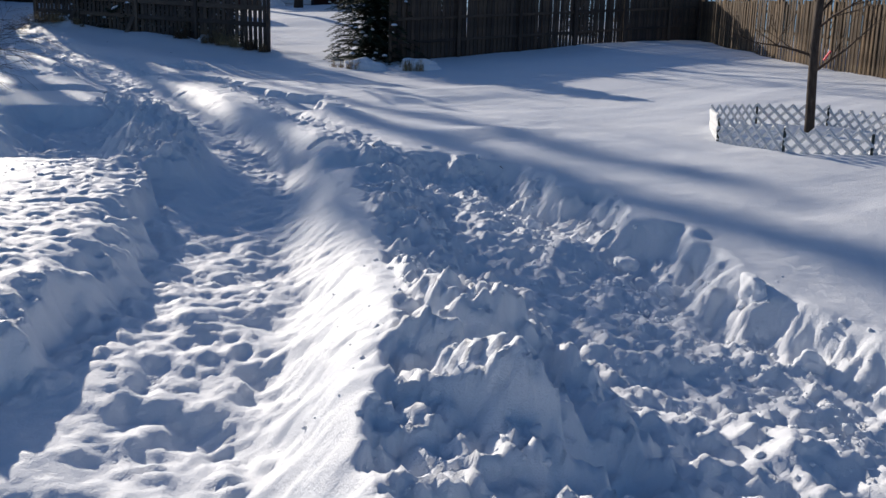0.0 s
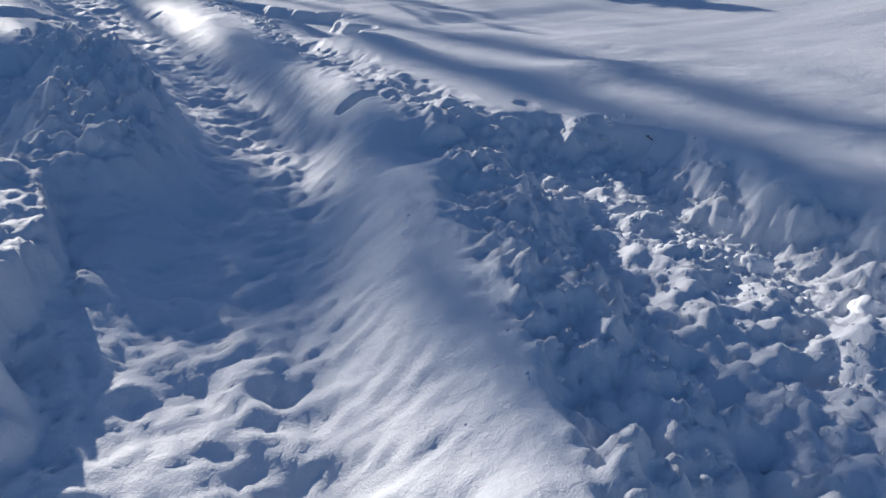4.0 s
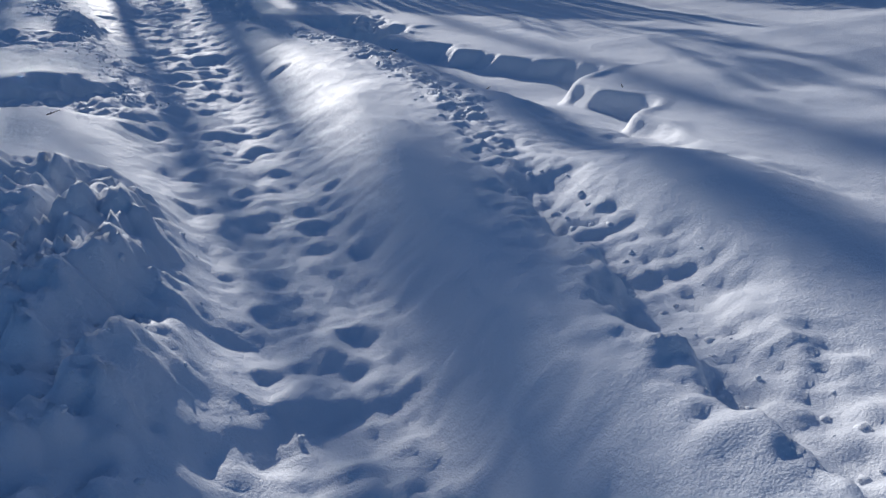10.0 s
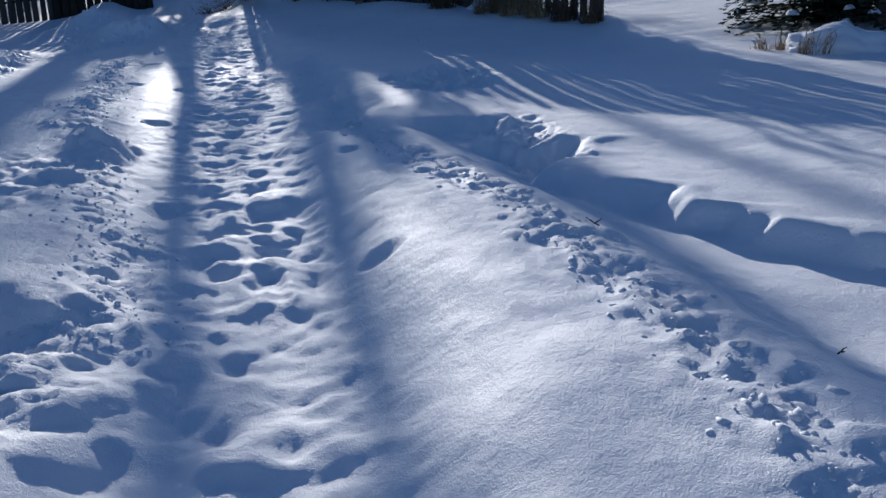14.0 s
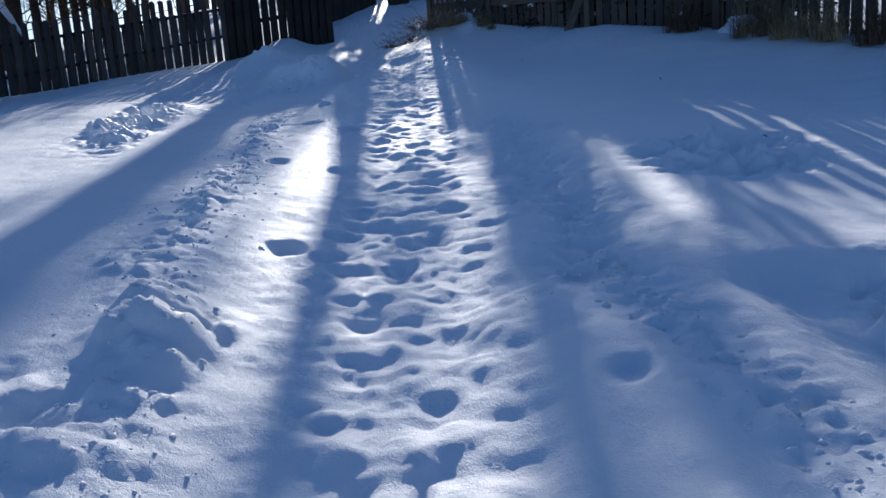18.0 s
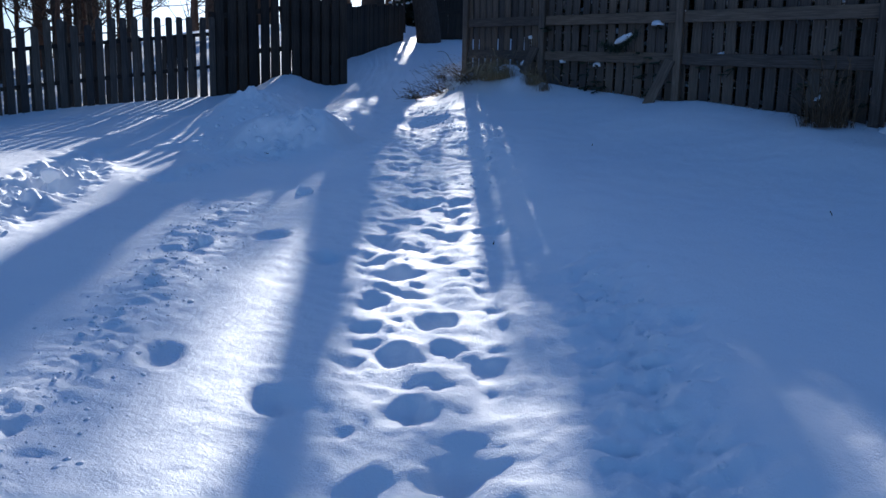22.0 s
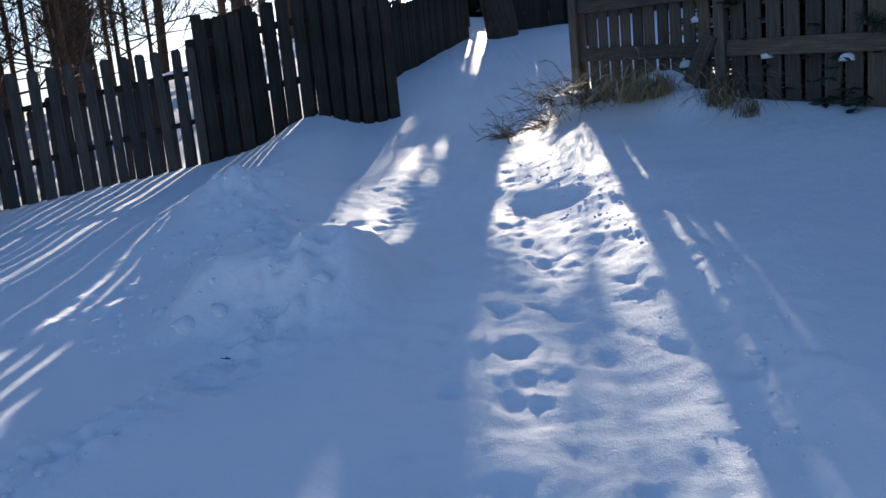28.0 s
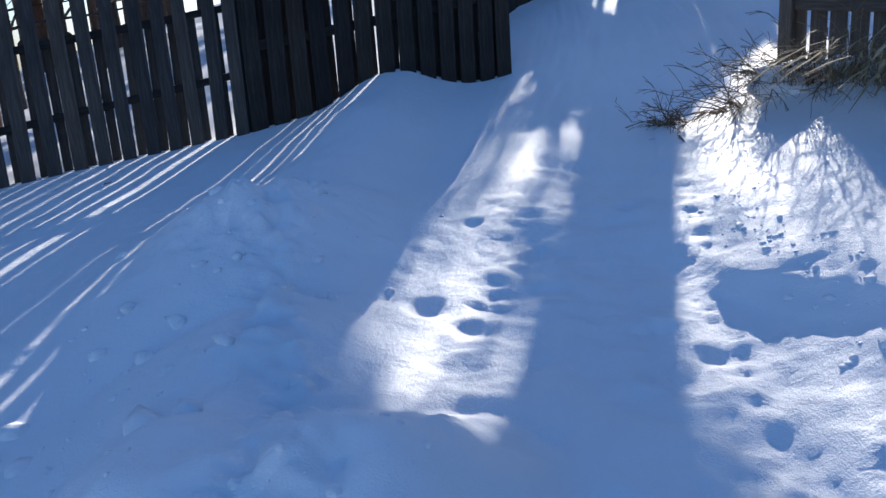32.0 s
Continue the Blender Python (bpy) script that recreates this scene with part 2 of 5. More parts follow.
SIDE_L = ((-5, -0.05), (4, -0.08), (11, -0.1), (16, -0.25), (20, -0.32), (24, -0.42), (30, -0.55), (34, -0.42), (36, -0.25), (38, -0.02), (42, 0.28), (46, 0.52), (50, 0.78), (60, 1.0))
RISE_R = ((-200, 0), (5, 0), (8.5, 0.27), (10, 0.42), (15, 1.05), (18, 1.45), (24, 2.0), (40, 2.3), (200, 2.3))
WIDTH = ((-5, 0.8), (5, 0.75), (7.5, 0.62), (12, 0.55), (14, 0.72), (18, 0.8), (27, 0.85), (31, 0.7), (35, 1.1), (60, 2.0))
CREST_Q = ((-5, 0.4), (2, 0.6), (2.5, 0.72), (3.5, 0.97), (4.2, 1.05), (5, 1.13), (6.5, 1.2), (7.9, 1.25), (9.1, 1.12), (9.9, 1.02), (10.8, 0.88), (12.6, 0.95), (14, 1.5), (14.9, 1.57), (15.8, 1.5), (17, 1.4), (18.1, 1.2), (20, 0.98), (24, 1.15))
CREST_Z = ((-5, 0.1), (1, 0.12), (3.2, 0.13), (4.2, 0.05), (5, -0.07), (6.5, -0.06), (8.2, 0.02), (10, 0.02), (11, -0.1), (13, -0.22), (15, -0.16), (16.5, -0.15), (18, -0.25), (20, -0.36), (24, -0.38))
TRENCH_L = ((-5, 2.8), (2.5, 2.85), (3.0, 2.88), (3.7, 3.0), (4.5, 3.06), (5.4, 3.25), (6.0, 3.38), (6.6, 3.55), (7.3, 3.81), (9.2, 4.07))
TRENCH_R = ((-5, 4.6), (2.8, 4.5), (3.2, 4.38), (3.7, 4.42), (4.4, 4.6), (4.9, 4.8), (5.25, 4.62), (6.0, 4.9), (7.0, 4.92), (7.8, 4.85), (8.6, 4.5))
BANK_L = ((-5, -3.5), (2.3, -2.4), (3.3, -1.4), (3.75, -0.35), (4.2, 0.11), (4.5, 0.17), (4.9, 0.34), (5.6, 0.47), (5.86, 0.67), (6.5, 0.8), (7.2, 0.93), (7.9, 0.87), (8.6, 0.9))
SHELF = ((26, 1.25), (28.7, 1.0), (29.3, 0.65), (29.9, 0.47), (30.18, 0.45), (30.5, 0.2), (30.65, -0.05), (31.1, -0.28), (31.6, -0.33), (33.3, -0.63))
FENCE_DRIFT = ((0, 0.0), (1.3, 0.12), (2.3, 0.18), (3.5, 0.27), (5, 0.32), (6, 0.34), (7.5, 0.32), (8.7, 0.28), (10.4, 0.12), (12, 0.0))


def height(s, l, fine=True):
    """Snow surface over the plan, in the plane of the slope; s along the path, l across it to the right."""
    c = along(s, CENTRE)
    q = l - c
    rag = 0.10 * lattice_noise(s * 1.3, l * 1.3, 3) + 0.05 * lattice_noise(s * 4, l * 4, 4) + 0.025 * lattice_noise(s * 9, l * 9, 5)
    rag_low = 0.10 * lattice_noise(s * 1.1, l * 1.1, 3)
    qr = q + rag
    w = soft(-1.5, 1.5, q)
    z = along(s, SIDE_L) * (1 - w) + along(s, SIDE_R) * w + np.interp(l, *np.array(RISE_R).T)
    z = z + 0.035 * lattice_noise(s / 2.3, l / 2.3, 8) * soft(0.5, 2.5, np.abs(q))
    floor = along(s, FLOOR)
    hw = along(s, WIDTH)
    m = np.exp(-0.7 * (np.abs(q + 0.6 * rag_low) / hw) ** 4)
    z = z * (1 - m) + floor * m
    rough = (0.42 - 0.2 * soft(10.5, 14, s)) * m
    # cut bank along the path's left side, where the path is shovelled wide
    live = 1 - soft(7.9, 8.5, s)
    wall = l - np.interp(s, *np.array(BANK_L).T) + 0.9 * rag + 0.12 * lattice_noise(s * 2.6, l * 2.6, 45)
    k = (1 - soft(-0.5, -0.05, wall)) * live * soft(-1.3, -0.6, wall)
    z = z + 0.03 * k
    grit = 0.5 * k
    rough = np.maximum(rough, 0.28 * (1 - soft(-0.7, -0.1, wall)) * soft(-1.6, -0.8, wall) * live * soft(-0.2, 0.4, lattice_noise(s * 1.3, l * 1.3, 46)))
    edge = np.exp(-(wall / 0.28) ** 2) * live
    rough, grit = np.maximum(rough, 0.75 * edge), np.maximum(grit, 0.8 * edge)
    z = z + 0.05 * edge * fbm(s, l, 0.3, 3, 62, False, 0.6)
    m = soft(-0.07, 0.07, wall) * (1 - soft(-0.2, 0.35, q)) * live
    z = z * (1 - m) + (np.maximum(floor, -0.33) * (1 - soft(-0.75, -0.35, q)) + floor * soft(-0.75, -0.35, q) + 0.03 * lattice_noise(s * 2.2, l * 2.2, 47)) * m
    rough = np.maximum(rough, 0.3 * m)
    # side trench dug along the ridge, with a bitten right wall
    qc = along(s, CREST_Q)
    d = q + 0.5 * rag - qc
    bite = 1.3 * rag_low + 0.2 * lattice_noise(s * 1.9, l * 1.9, 43) + 0.07 * lattice_noise(s * 4.1, l * 4.1, 48)
    live = soft(-6, -4, s) * (1 - soft(7.8, 8.9, s + 0.9 * rag))
    m = soft(-0.15, 0.25, d) * (1 - soft(-0.34 + 0.22 * lattice_noise(s * 2.7, l * 2.7, 52), 0.07, l - np.interp(s, *np.array(TRENCH_R).T) + bite)) * live
    z = z * (1 - m) + (-0.29 + 0.06 * lattice_noise(s * 1.7, q * 1.7, 21) + 0.035 * lattice_noise(s * 3.7, q * 3.7, 23)) * m
    z = z + 0.05 * np.exp(-((l - np.interp(s, *np.array(TRENCH_R).T) + bite - 0.12) / 0.16) ** 2) * live * soft(-0.1, 0.5, lattice_noise(s * 1.4, l * 1.4, 49))
    rough = np.maximum(rough, 0.55 * m + 2.4 * m * (1 - m))
    grit = np.maximum(grit, np.minimum(1.2, 0.8 * m + 4 * m * (1 - m)))
    # ridge of thrown snow beside the path
    fade = 1 - soft(19, 23.5, s)
    near = 1 - soft(4.3, 6.0, s)
    foot = np.interp(s, *np.array(TRENCH_L).T) - c - qc
    reach = np.where(s < 7.6, foot, foot + (0.62 - foot) * soft(7.6, 9.4, s))
    k = np.where(d < 0, soft(0.22, 1.0, (q + 0.3 * rag_low) / qc), 1 - soft(0.02, 1.0, d / reach)) * fade
    z = z + (along(s, CREST_Z) - z) * k
    z = z + 0.02 * k * (d < 0) * fbm(0.8 * s + 1.6 * q, 0.9 * q - 0.45 * s, 0.55, 3, 53, False, 0.6)
    lumps = soft(-0.3 + 0.2 * near, -0.02, d) * (1 - soft(0.7, 1.15, d / reach)) * fade * (1 - 0.25 * soft(6.5, 8.5, s))
    late = soft(12.5, 13.5, s)
    lumps = lumps * (1 - late) + 0.55 * late * fade * np.exp(-((d - 0.08) / 0.22) ** 2)
    grit = np.maximum(grit, late * lumps * 1.3)
    z = z + 0.1 * lumps * (1 - 0.4 * soft(5.5, 7.5, s) - 0.3 * soft(8, 12, s)) * fbm(s, l, 0.42, 4, 12, False, 0.68)
    grit = np.maximum(grit, 1.1 * lumps * (1 - late) * (1 - 0.6 * soft(7, 10, s)))
    rough = np.maximum(rough, lumps * (0.8 + 0.2 * near - 0.35 * soft(7, 11, s) - 0.2 * soft(8.5, 9.5, s) * (1 - soft(13, 14.5, s))))
    rough = np.maximum(rough, (0.12 - 0.06 * soft(11, 14, s)) * k)
    # broken end of the ridge: a shovel-cut gap, a standing slab and a lower shelf before it
    e = l + 0.5 * rag
    z = z + 0.14 * np.exp(-((s - 2.75) / 0.75) ** 4 - ((e - 2.05) / 0.6) ** 4)
    z = z - 0.24 * soft(-0.04, 0.03, 3.72 + 0.3 * rag - s) * soft(-0.03, 0.03, s - 3.4) * soft(-0.03, 0.03, e - 2.12) * (1 - soft(-0.03, 0.05, e - 2.36))
    z = z + 0.13 * np.exp(-((s - 3.45 - 0.35 * (e - 2.5)) / 0.17) ** 4 - ((e - 2.52) / 0.17) ** 4)
    z = z - 0.13 * soft(-0.03, 0.03, 2.92 + 0.4 * (e - 1.7) - s) * soft(-0.05, 0.03, e - 1.62 - 0.3 * (2.9 - s)) * (1 - soft(0.3, 0.6, e - 1.8))
    # crumbled edge along the crest
    d = q + 0.9 * rag + 0.6 * rag_low - qc - 0.1
    live = soft(8.9, 9.5, s) * (1 - soft(12.4, 13.2, s))
    z = z - 0.1 * soft(-0.05, 0.06, d) * (1 - soft(0.15, 0.65, d)) * live
    rough = np.maximum(rough, 0.75 * np.exp(-(d / 0.13) ** 2) * live)
    # ground broken out beside the ridge
    live = soft(11.8, 14.6, s + 2 * rag) * (1 - soft(19.6, 20.0, s + 0.8 * rag))
    crust = 0.34 * lattice_noise(s * 1.4, 0 * s, 41) + 0.2 * lattice_noise(s * 3.3, l * 0.8, 42) + np.interp(s, (12, 13.9, 14.5, 15.5, 16.0, 16.5, 17, 18, 19, 19.7, 20.5), (5.0, 4.75, 5.2, 5.3, 4.9, 4.4, 4.45, 3.98, 4.2, 4.05, 3.9))
    m = soft(0.3, 0.9, q - qc) * (1 - soft(-0.12, 0.1, l - crust + 1.5 * rag_low + 0.8 * rag)) * live
    z = z * (1 - m) + (along(s, SIDE_R) - 0.15 + 0.03 * lattice_noise(s * 1.5, l * 1.5, 25)) * m
    z = z + 0.02 * np.exp(-((l - crust + 1.5 * rag_low + 0.5 * rag - 0.16) / 0.1) ** 2) * live
    rough = np.maximum(rough * (1 - 0.7 * m), 1.2 * m * (1 - m))
    # smooth drifts right of the ridge
    z = z + 0.1 * np.exp(-((s - 9.9) / 0.55) ** 2 - ((l - 5.5 - 0.35 * (s - 9.9)) / 0.8) ** 2)
    z = z + 0.16 * np.exp(-((s - 12.3) / 0.9) ** 2 - ((q - 2.0) / 0.5) ** 2) + 0.12 * np.exp(-((s - 14.3) / 0.7) ** 2 - ((q - 2.2) / 0.45) ** 2)
    # dip where the ridge was cut, and a bitten-out hollow in its path side
    z = z - 0.13 * np.exp(-((s - 8.0 + 0.5 * rag) / 0.38) ** 4) * soft(0.35, 0.8, q) * (1 - soft(1.1, 1.5, q))
    z = z - 0.38 * np.exp(-((s - 9.35 + 1.2 * rag) / 0.1) ** 6 - ((l - 3.22 + 1.0 * rag) / 0.11) ** 6)
    # left: spoil mound with furrows, and the shovelled hollow behind it
    live = soft(7.6, 8.6, s + rag) * (1 - soft(12.9, 13.6, s + rag))
    d = q + 1.0 + 0.35 * rag
    k = np.where(d < 0, np.exp(-(d / 0.5) ** 2), 1 - soft(0.1, 0.56, d)) * live
    z = z + (-0.02 - 0.03 * (s - 9) - z) * k
    furrow = fbm(q - 0.35 * s + 0.3 * rag, s * 0.2, 0.2, 3, 31, True)
    z = z + 0.07 * furrow * np.minimum(1, 1.8 * k) * soft(8.5, 9.3, s)
    z = z + 0.042 * np.minimum(1, 2 * k) * fbm(s, l, 0.17, 3, 59, False, 0.72)
    rough = np.maximum(rough * (1 - k), 0.55 * np.minimum(1, 2.5 * k))
    grit = np.maximum(grit, np.minimum(1, 2 * k))
    live = soft(8.1, 8.4, s + rag) * (1 - soft(12.0, 12.25, s + 1.3 * rag))
    m = np.exp(-(np.abs(qr + 0.7 * rag + 2.0) / 0.62) ** 8) * live * (1 - k)
    z = z * (1 - m) + (-0.40 + 0.06 * lattice_noise(s * 2.1, q * 2.1, 22)) * m
    rough = np.maximum(rough, 0.75 * m)
    # pit left of the path
    m = np.exp(-(np.abs(s - 15.35 + 1.6 * rag - 0.35 * (l - 0.6)) / 0.62) ** 6 - (np.abs(l - 0.7 + rag) / 0.88) ** 6)
    z = z * (1 - m) + (-0.37 + 0.07 * lattice_noise(s * 2.6, l * 2.6, 24)) * m
    rough = np.maximum(rough, 0.7 * m)
    grit = np.maximum(grit, 0.6 * m)
    # crumbs thrown left and right of the path
    band = np.exp(-((l - np.interp(s, (16, 17, 18.3, 19.9, 22.7, 25.5), (1.4, 1.23, 0.8, 0.3, -0.2, -0.74)) + rag) / 0.22) ** 2) * soft(15.5, 16.5, s) * (1 - soft(25, 26.5, s))
    z = z + 0.04 * band
    rough = np.maximum(rough, 0.3 * band)
    grit = np.maximum(grit, 0.6 * band)
    band = np.exp(-((l - np.interp(s, (19, 20.3, 22.9, 24.5), (2.6, 2.5, 2.22, 2.1)) + rag) / 0.28) ** 2) * soft(19, 20, s) * (1 - soft(23.5, 25, s))
    z = z - 0.04 * band
    rough = np.maximum(rough, 0.75 * band)
    grit = np.maximum(grit, 0.5 * band)
    chunk = np.exp(-((s - 19.05 + 0.8 * rag) / 0.36) ** 6 - ((l - 0.66 + 0.8 * rag) / 0.24) ** 6)
    z = z + chunk * (0.09 + 0.05 * fbm(s, l, 0.3, 2, 54))
    rough = np.maximum(rough, 0.9 * chunk)
    low_lumps = np.exp(-((s - 18.0) / 0.8) ** 4 - ((l - 0.25) / 0.55) ** 4)
    z = z + 0.06 * low_lumps * fbm(s, l, 0.45, 3, 55, False, 0.6)
    rough = np.maximum(rough, 0.5 * low_lumps)
    patch = np.exp(-(((s - 25.8) - 1.0 * (-2.65 - l)) / 1.5) ** 4 - (((l + 2.65) + 0.2 * (s - 25.8)) / 0.45) ** 4)
    patch = patch + np.exp(-((s - 22.0) / 0.5) ** 4 - ((l - 3.7) / 0.6) ** 4) + 0.8 * np.exp(-((s - 19.0) / 0.9) ** 4 - ((l - 3.95) / 0.35) ** 4)
    z = z + 0.07 * patch * (0.4 + fbm(s, l, 0.5, 2, 51)) - 0.07 * patch * fbm(s, l, 0.3, 2, 56, True)
    rough = np.maximum(rough, 0.7 * np.minimum(patch, 1))
    grit = np.maximum(grit, 1.3 * np.minimum(patch, 1))
    # heap beside the gate and the bank that runs on to the gate's end
    heap = 0.46 * np.exp(-((s - 30.7) / 0.95) ** 2 - ((l + 2.35) / 0.72) ** 2)
    heap = np.maximum(heap, 0.3 * np.exp(-((l + 2.35 + 0.2 * (s - 30.7)) / 0.55) ** 2) * soft(30, 31, s) * (1 - soft(34.8, 35.6, s)))
    heap = np.maximum(heap, 0.3 * np.exp(-((s - 29.7) / 0.7) ** 2 - ((l + 1.8) / 0.5) ** 2))
    heap = np.maximum(heap, 0.06 * np.exp(-((l + 1.25 - 0.35 * (s - 28)) / 0.35) ** 2) * soft(26.5, 27.5, s) * (1 - soft(28.6, 29.3, s)))
    broken = np.exp(-((s - 29.6) / 1.5) ** 4 - ((l + 2.2) / 0.75) ** 4)
    rough = np.maximum(rough, 0.55 * broken * soft(-0.1, 0.5, lattice_noise(s * 1.6, l * 1.6, 44)))
    z = z + heap * (1 + 0.9 * rag)
    rough = np.maximum(rough, 1.2 * soft(0.3, 0.55, heap) + 0.12 * np.minimum(heap * 3, 1))
    band = np.exp(-((l - np.interp(s, (28, 29.3, 31.5, 32.5), (-0.85, -0.88, -1.15, -0.95)) + rag) / 0.24) ** 2) * soft(28.6, 29.2, s) * (1 - soft(32.4, 32.9, s))
    rough = np.maximum(rough, 0.4 * band)
    band = np.exp(-((l - np.interp(s, (26.5, 28.4, 28.8, 29.5, 30.5), (-1.9, -1.07, -1.15, -1.6, -2.22)) + 0.8 * rag) / 0.2) ** 2) * soft(26.3, 27, s) * (1 - soft(30.5, 31, s))
    z = z + 0.035 * band * (1 + fbm(s, l, 0.25, 3, 63, False, 0.6))
    rough, grit = np.maximum(rough, 0.7 * band), np.maximum(grit, 0.9 * band)
    spur = 0.42 * np.exp(-(np.maximum(0.6 * (s - 28.8), 0.75 * (28.8 - s)) / 0.3) ** 2) * (1 + 2.5 * rag) * soft(-2.1, -1.55, l) * (1 - soft(-0.85, -0.4, l + 0.3 * rag_low))
    z = z + spur * (1 - np.minimum(heap * 2, 1))
    # right shoulder of the path before the gate, with a broken edge
    edge = np.interp(s, *np.array(SHELF).T)
    z = z + 0.03 * soft(-0.25, 0.05, l - edge + rag) * (1 - soft(0.4, 1.8, l - edge)) * soft(26.5, 28.5, s) * (1 - soft(32.5, 33.5, s))
    z = z + 0.03 * soft(-0.05, 0.05, l - edge + 0.6 * rag) * (1 - soft(0.3, 1.3, l - edge)) * soft(29.6, 30.3, s) * (1 - soft(32.5, 33.5, s))
    band = np.exp(-((l - edge - 0.1 + rag) / 0.22) ** 2) * soft(26, 27, s) * (1 - soft(31.8, 32.6, s))
    rough = np.maximum(rough, 0.25 * band)
    comb = np.exp(-((s - 29.6) / 1.1) ** 4 - ((l - 0.1 + 0.3 * (s - 29.6)) / 0.5) ** 4)
    z = z + 0.012 * comb * fbm(0.8 * s + 0.7 * l + 0.4 * rag, 0.25 * (l - s), 0.16, 2, 64, True)
    grit = np.maximum(grit, 0.3 * comb)
    # sledge tracks that swing across the path, and a line of boot prints beside them
    for line, depth in ((((27.5, 1.2), (27.72, 1.04), (27.84, 0.94), (28.1, 0.74), (28.32, 0.51), (28.55, 0.24), (28.62, 0.0)), 0.016), (((27.6, 1.25), (27.84, 1.12), (28.15, 1.04), (28.45, 0.89), (28.67, 0.7), (28.74, 0.5)), 0.016), (((25.6, 0.75), (26.4, 0.62), (27.2, 0.48), (27.7, 0.42)), 0.014), (((25.8, 1.05), (26.6, 0.85), (27.3, 0.66)), 0.015)):
        p = np.array(line)
        z = z - depth * np.exp(-((l - np.interp(s, p[:, 0], p[:, 1])) / 0.035) ** 2) * soft(p[0, 0] - 0.1, p[0, 0] + 0.1, s) * (1 - soft(p[-1, 0] - 0.08, p[-1, 0], s))
    band = np.exp(-((l - np.interp(s, (26.2, 27.2, 27.6, 28.1, 28.5, 28.9), (1.3, 1.2, 1.15, 1.03, 0.76, 0.5)) + 0.3 * rag) / 0.13) ** 2) * soft(25.6, 26.2, s) * (1 - soft(28.4, 28.9, s))
    z = z - 0.012 * band
    rough = np.maximum(rough, 0.22 * band)
    grit = np.maximum(grit, 0.45 * band)
    # drift that lies along the gate-side fence
    dd = ((s * UX + l * UY) + 15.7) * 0.405 + ((s * UY - l * UX) - 30.15) * 0.914
    ee = ((s * UX + l * UY) + 15.7) * 0.914 - ((s * UY - l * UX) - 30.15) * 0.405
    z = z + (np.interp(ee, *np.array(FENCE_DRIFT).T) + 0.03 * lattice_noise(ee * 1.1, 0 * ee, 61)) * np.exp(-(dd / 1.3) ** 2) * soft(0.5, 1.5, ee) * (1 - soft(10.6, 11.4, ee))
    z = z + (0.17 + 0.08 * lattice_noise(ee * 2.2, dd * 2.2, 65)) * np.exp(-((dd + 0.5) / 0.3) ** 2) * soft(0.1, 0.6, ee) * (1 - soft(2.8, 3.4, ee))
    # low wind drifts over the open yard
    ww, aa = 0.819 * (s * UX + l * UY) + 0.574 * (s * UY - l * UX), 0.819 * (s * UY - l * UX) - 0.574 * (s * UX + l * UY)
    z = z + soft(4.2, 5.5, l) * (0.022 * lattice_noise(aa / 1.1, ww / 3.2, 97) + 0.012 * lattice_noise(aa / 0.45, ww / 1.4, 98))
    # the ground falls away behind the low fence
    dd = -0.976 * ((s * UX + l * UY) + 19.2) + 0.217 * ((s * UY - l * UX) - 27.5)
    far_side = soft(31, 35, s)
    z = z - 8 * (soft(1.0, 34, dd) * (1 - far_side) + soft(7, 36, -l) * far_side)
    # the slope levels out far off
    a = -math.sin(radians(38)) * (s * UX + l * UY) + math.cos(radians(38)) * (s * UY - l * UX)
    z = z - 0.122 * (np.maximum(a - 48, 0) - np.maximum(-6 - a, 0))
    if fine:
        churn = np.exp(-((q + 0.5 * rag) / 0.55) ** 4) * (0.5 + 0.5 * soft(12, 15, s)) * (1 - 0.45 * soft(26, 28, s))
        z = z + churn * (0.026 * fbm(s * 1.25, l, 0.36, 3, 57, False, 0.6) - 0.018 * fbm(s, l, 0.42, 2, 58, True))
        z = z + 0.010 * fbm(s, l, 0.7, 2, 71) + 0.0038 * fbm(s, l, 0.24, 3, 72) + 0.0016 * fbm(s, l, 0.1, 2, 75, True) * soft(-0.2, 0.5, lattice_noise(s * 0.9, l * 0.9, 76))
        z = z + rough * (0.045 * fbm(s, l, 0.32, 3, 81, False, 0.6) - 0.03 * fbm(s, l, 0.26, 2, 86, True, 0.5) - 0.019 * fbm(s, l, 0.1, 3, 88, True, 0.6))
        z = z - grit * (0.024 * fbm(s, l, 0.13, 3, 89, True, 0.6) - 0.01 * fbm(s, l, 0.07, 2, 90))
        z = z + (0.2 + 0.8 * np.minimum(rough * 2, 1)) * (0.004 + 0.0036 * (1 - soft(10, 14, s))) * fbm(s, l, 0.085, 2, 95, False, 0.7)
    return z


def ground_z(x, y):
    s, l = x * UX + y * UY, x * UY - y * UX
    return float(height(np.array([s]), np.array([l]), False)[0])


def place(x, y, z=None):
    """A point of the plan in the world; on the snow where z is not given."""
    return SLOPE @ Vector((x, y, ground_z(x, y) if z is None else z))


def spaced(a, b, step, reach_low, reach_high, grow):
    mid = list(np.arange(a, b, step))
    low, d, x = [], step, a
    while x > reach_low:
        d *= grow
        x -= d
        low.append(x)
    high, d, x = [], step, mid[-1]
    while x < reach_high:
        d *= grow
        x += d
        high.append(x)
    return np.array(low[::-1] + mid + high)


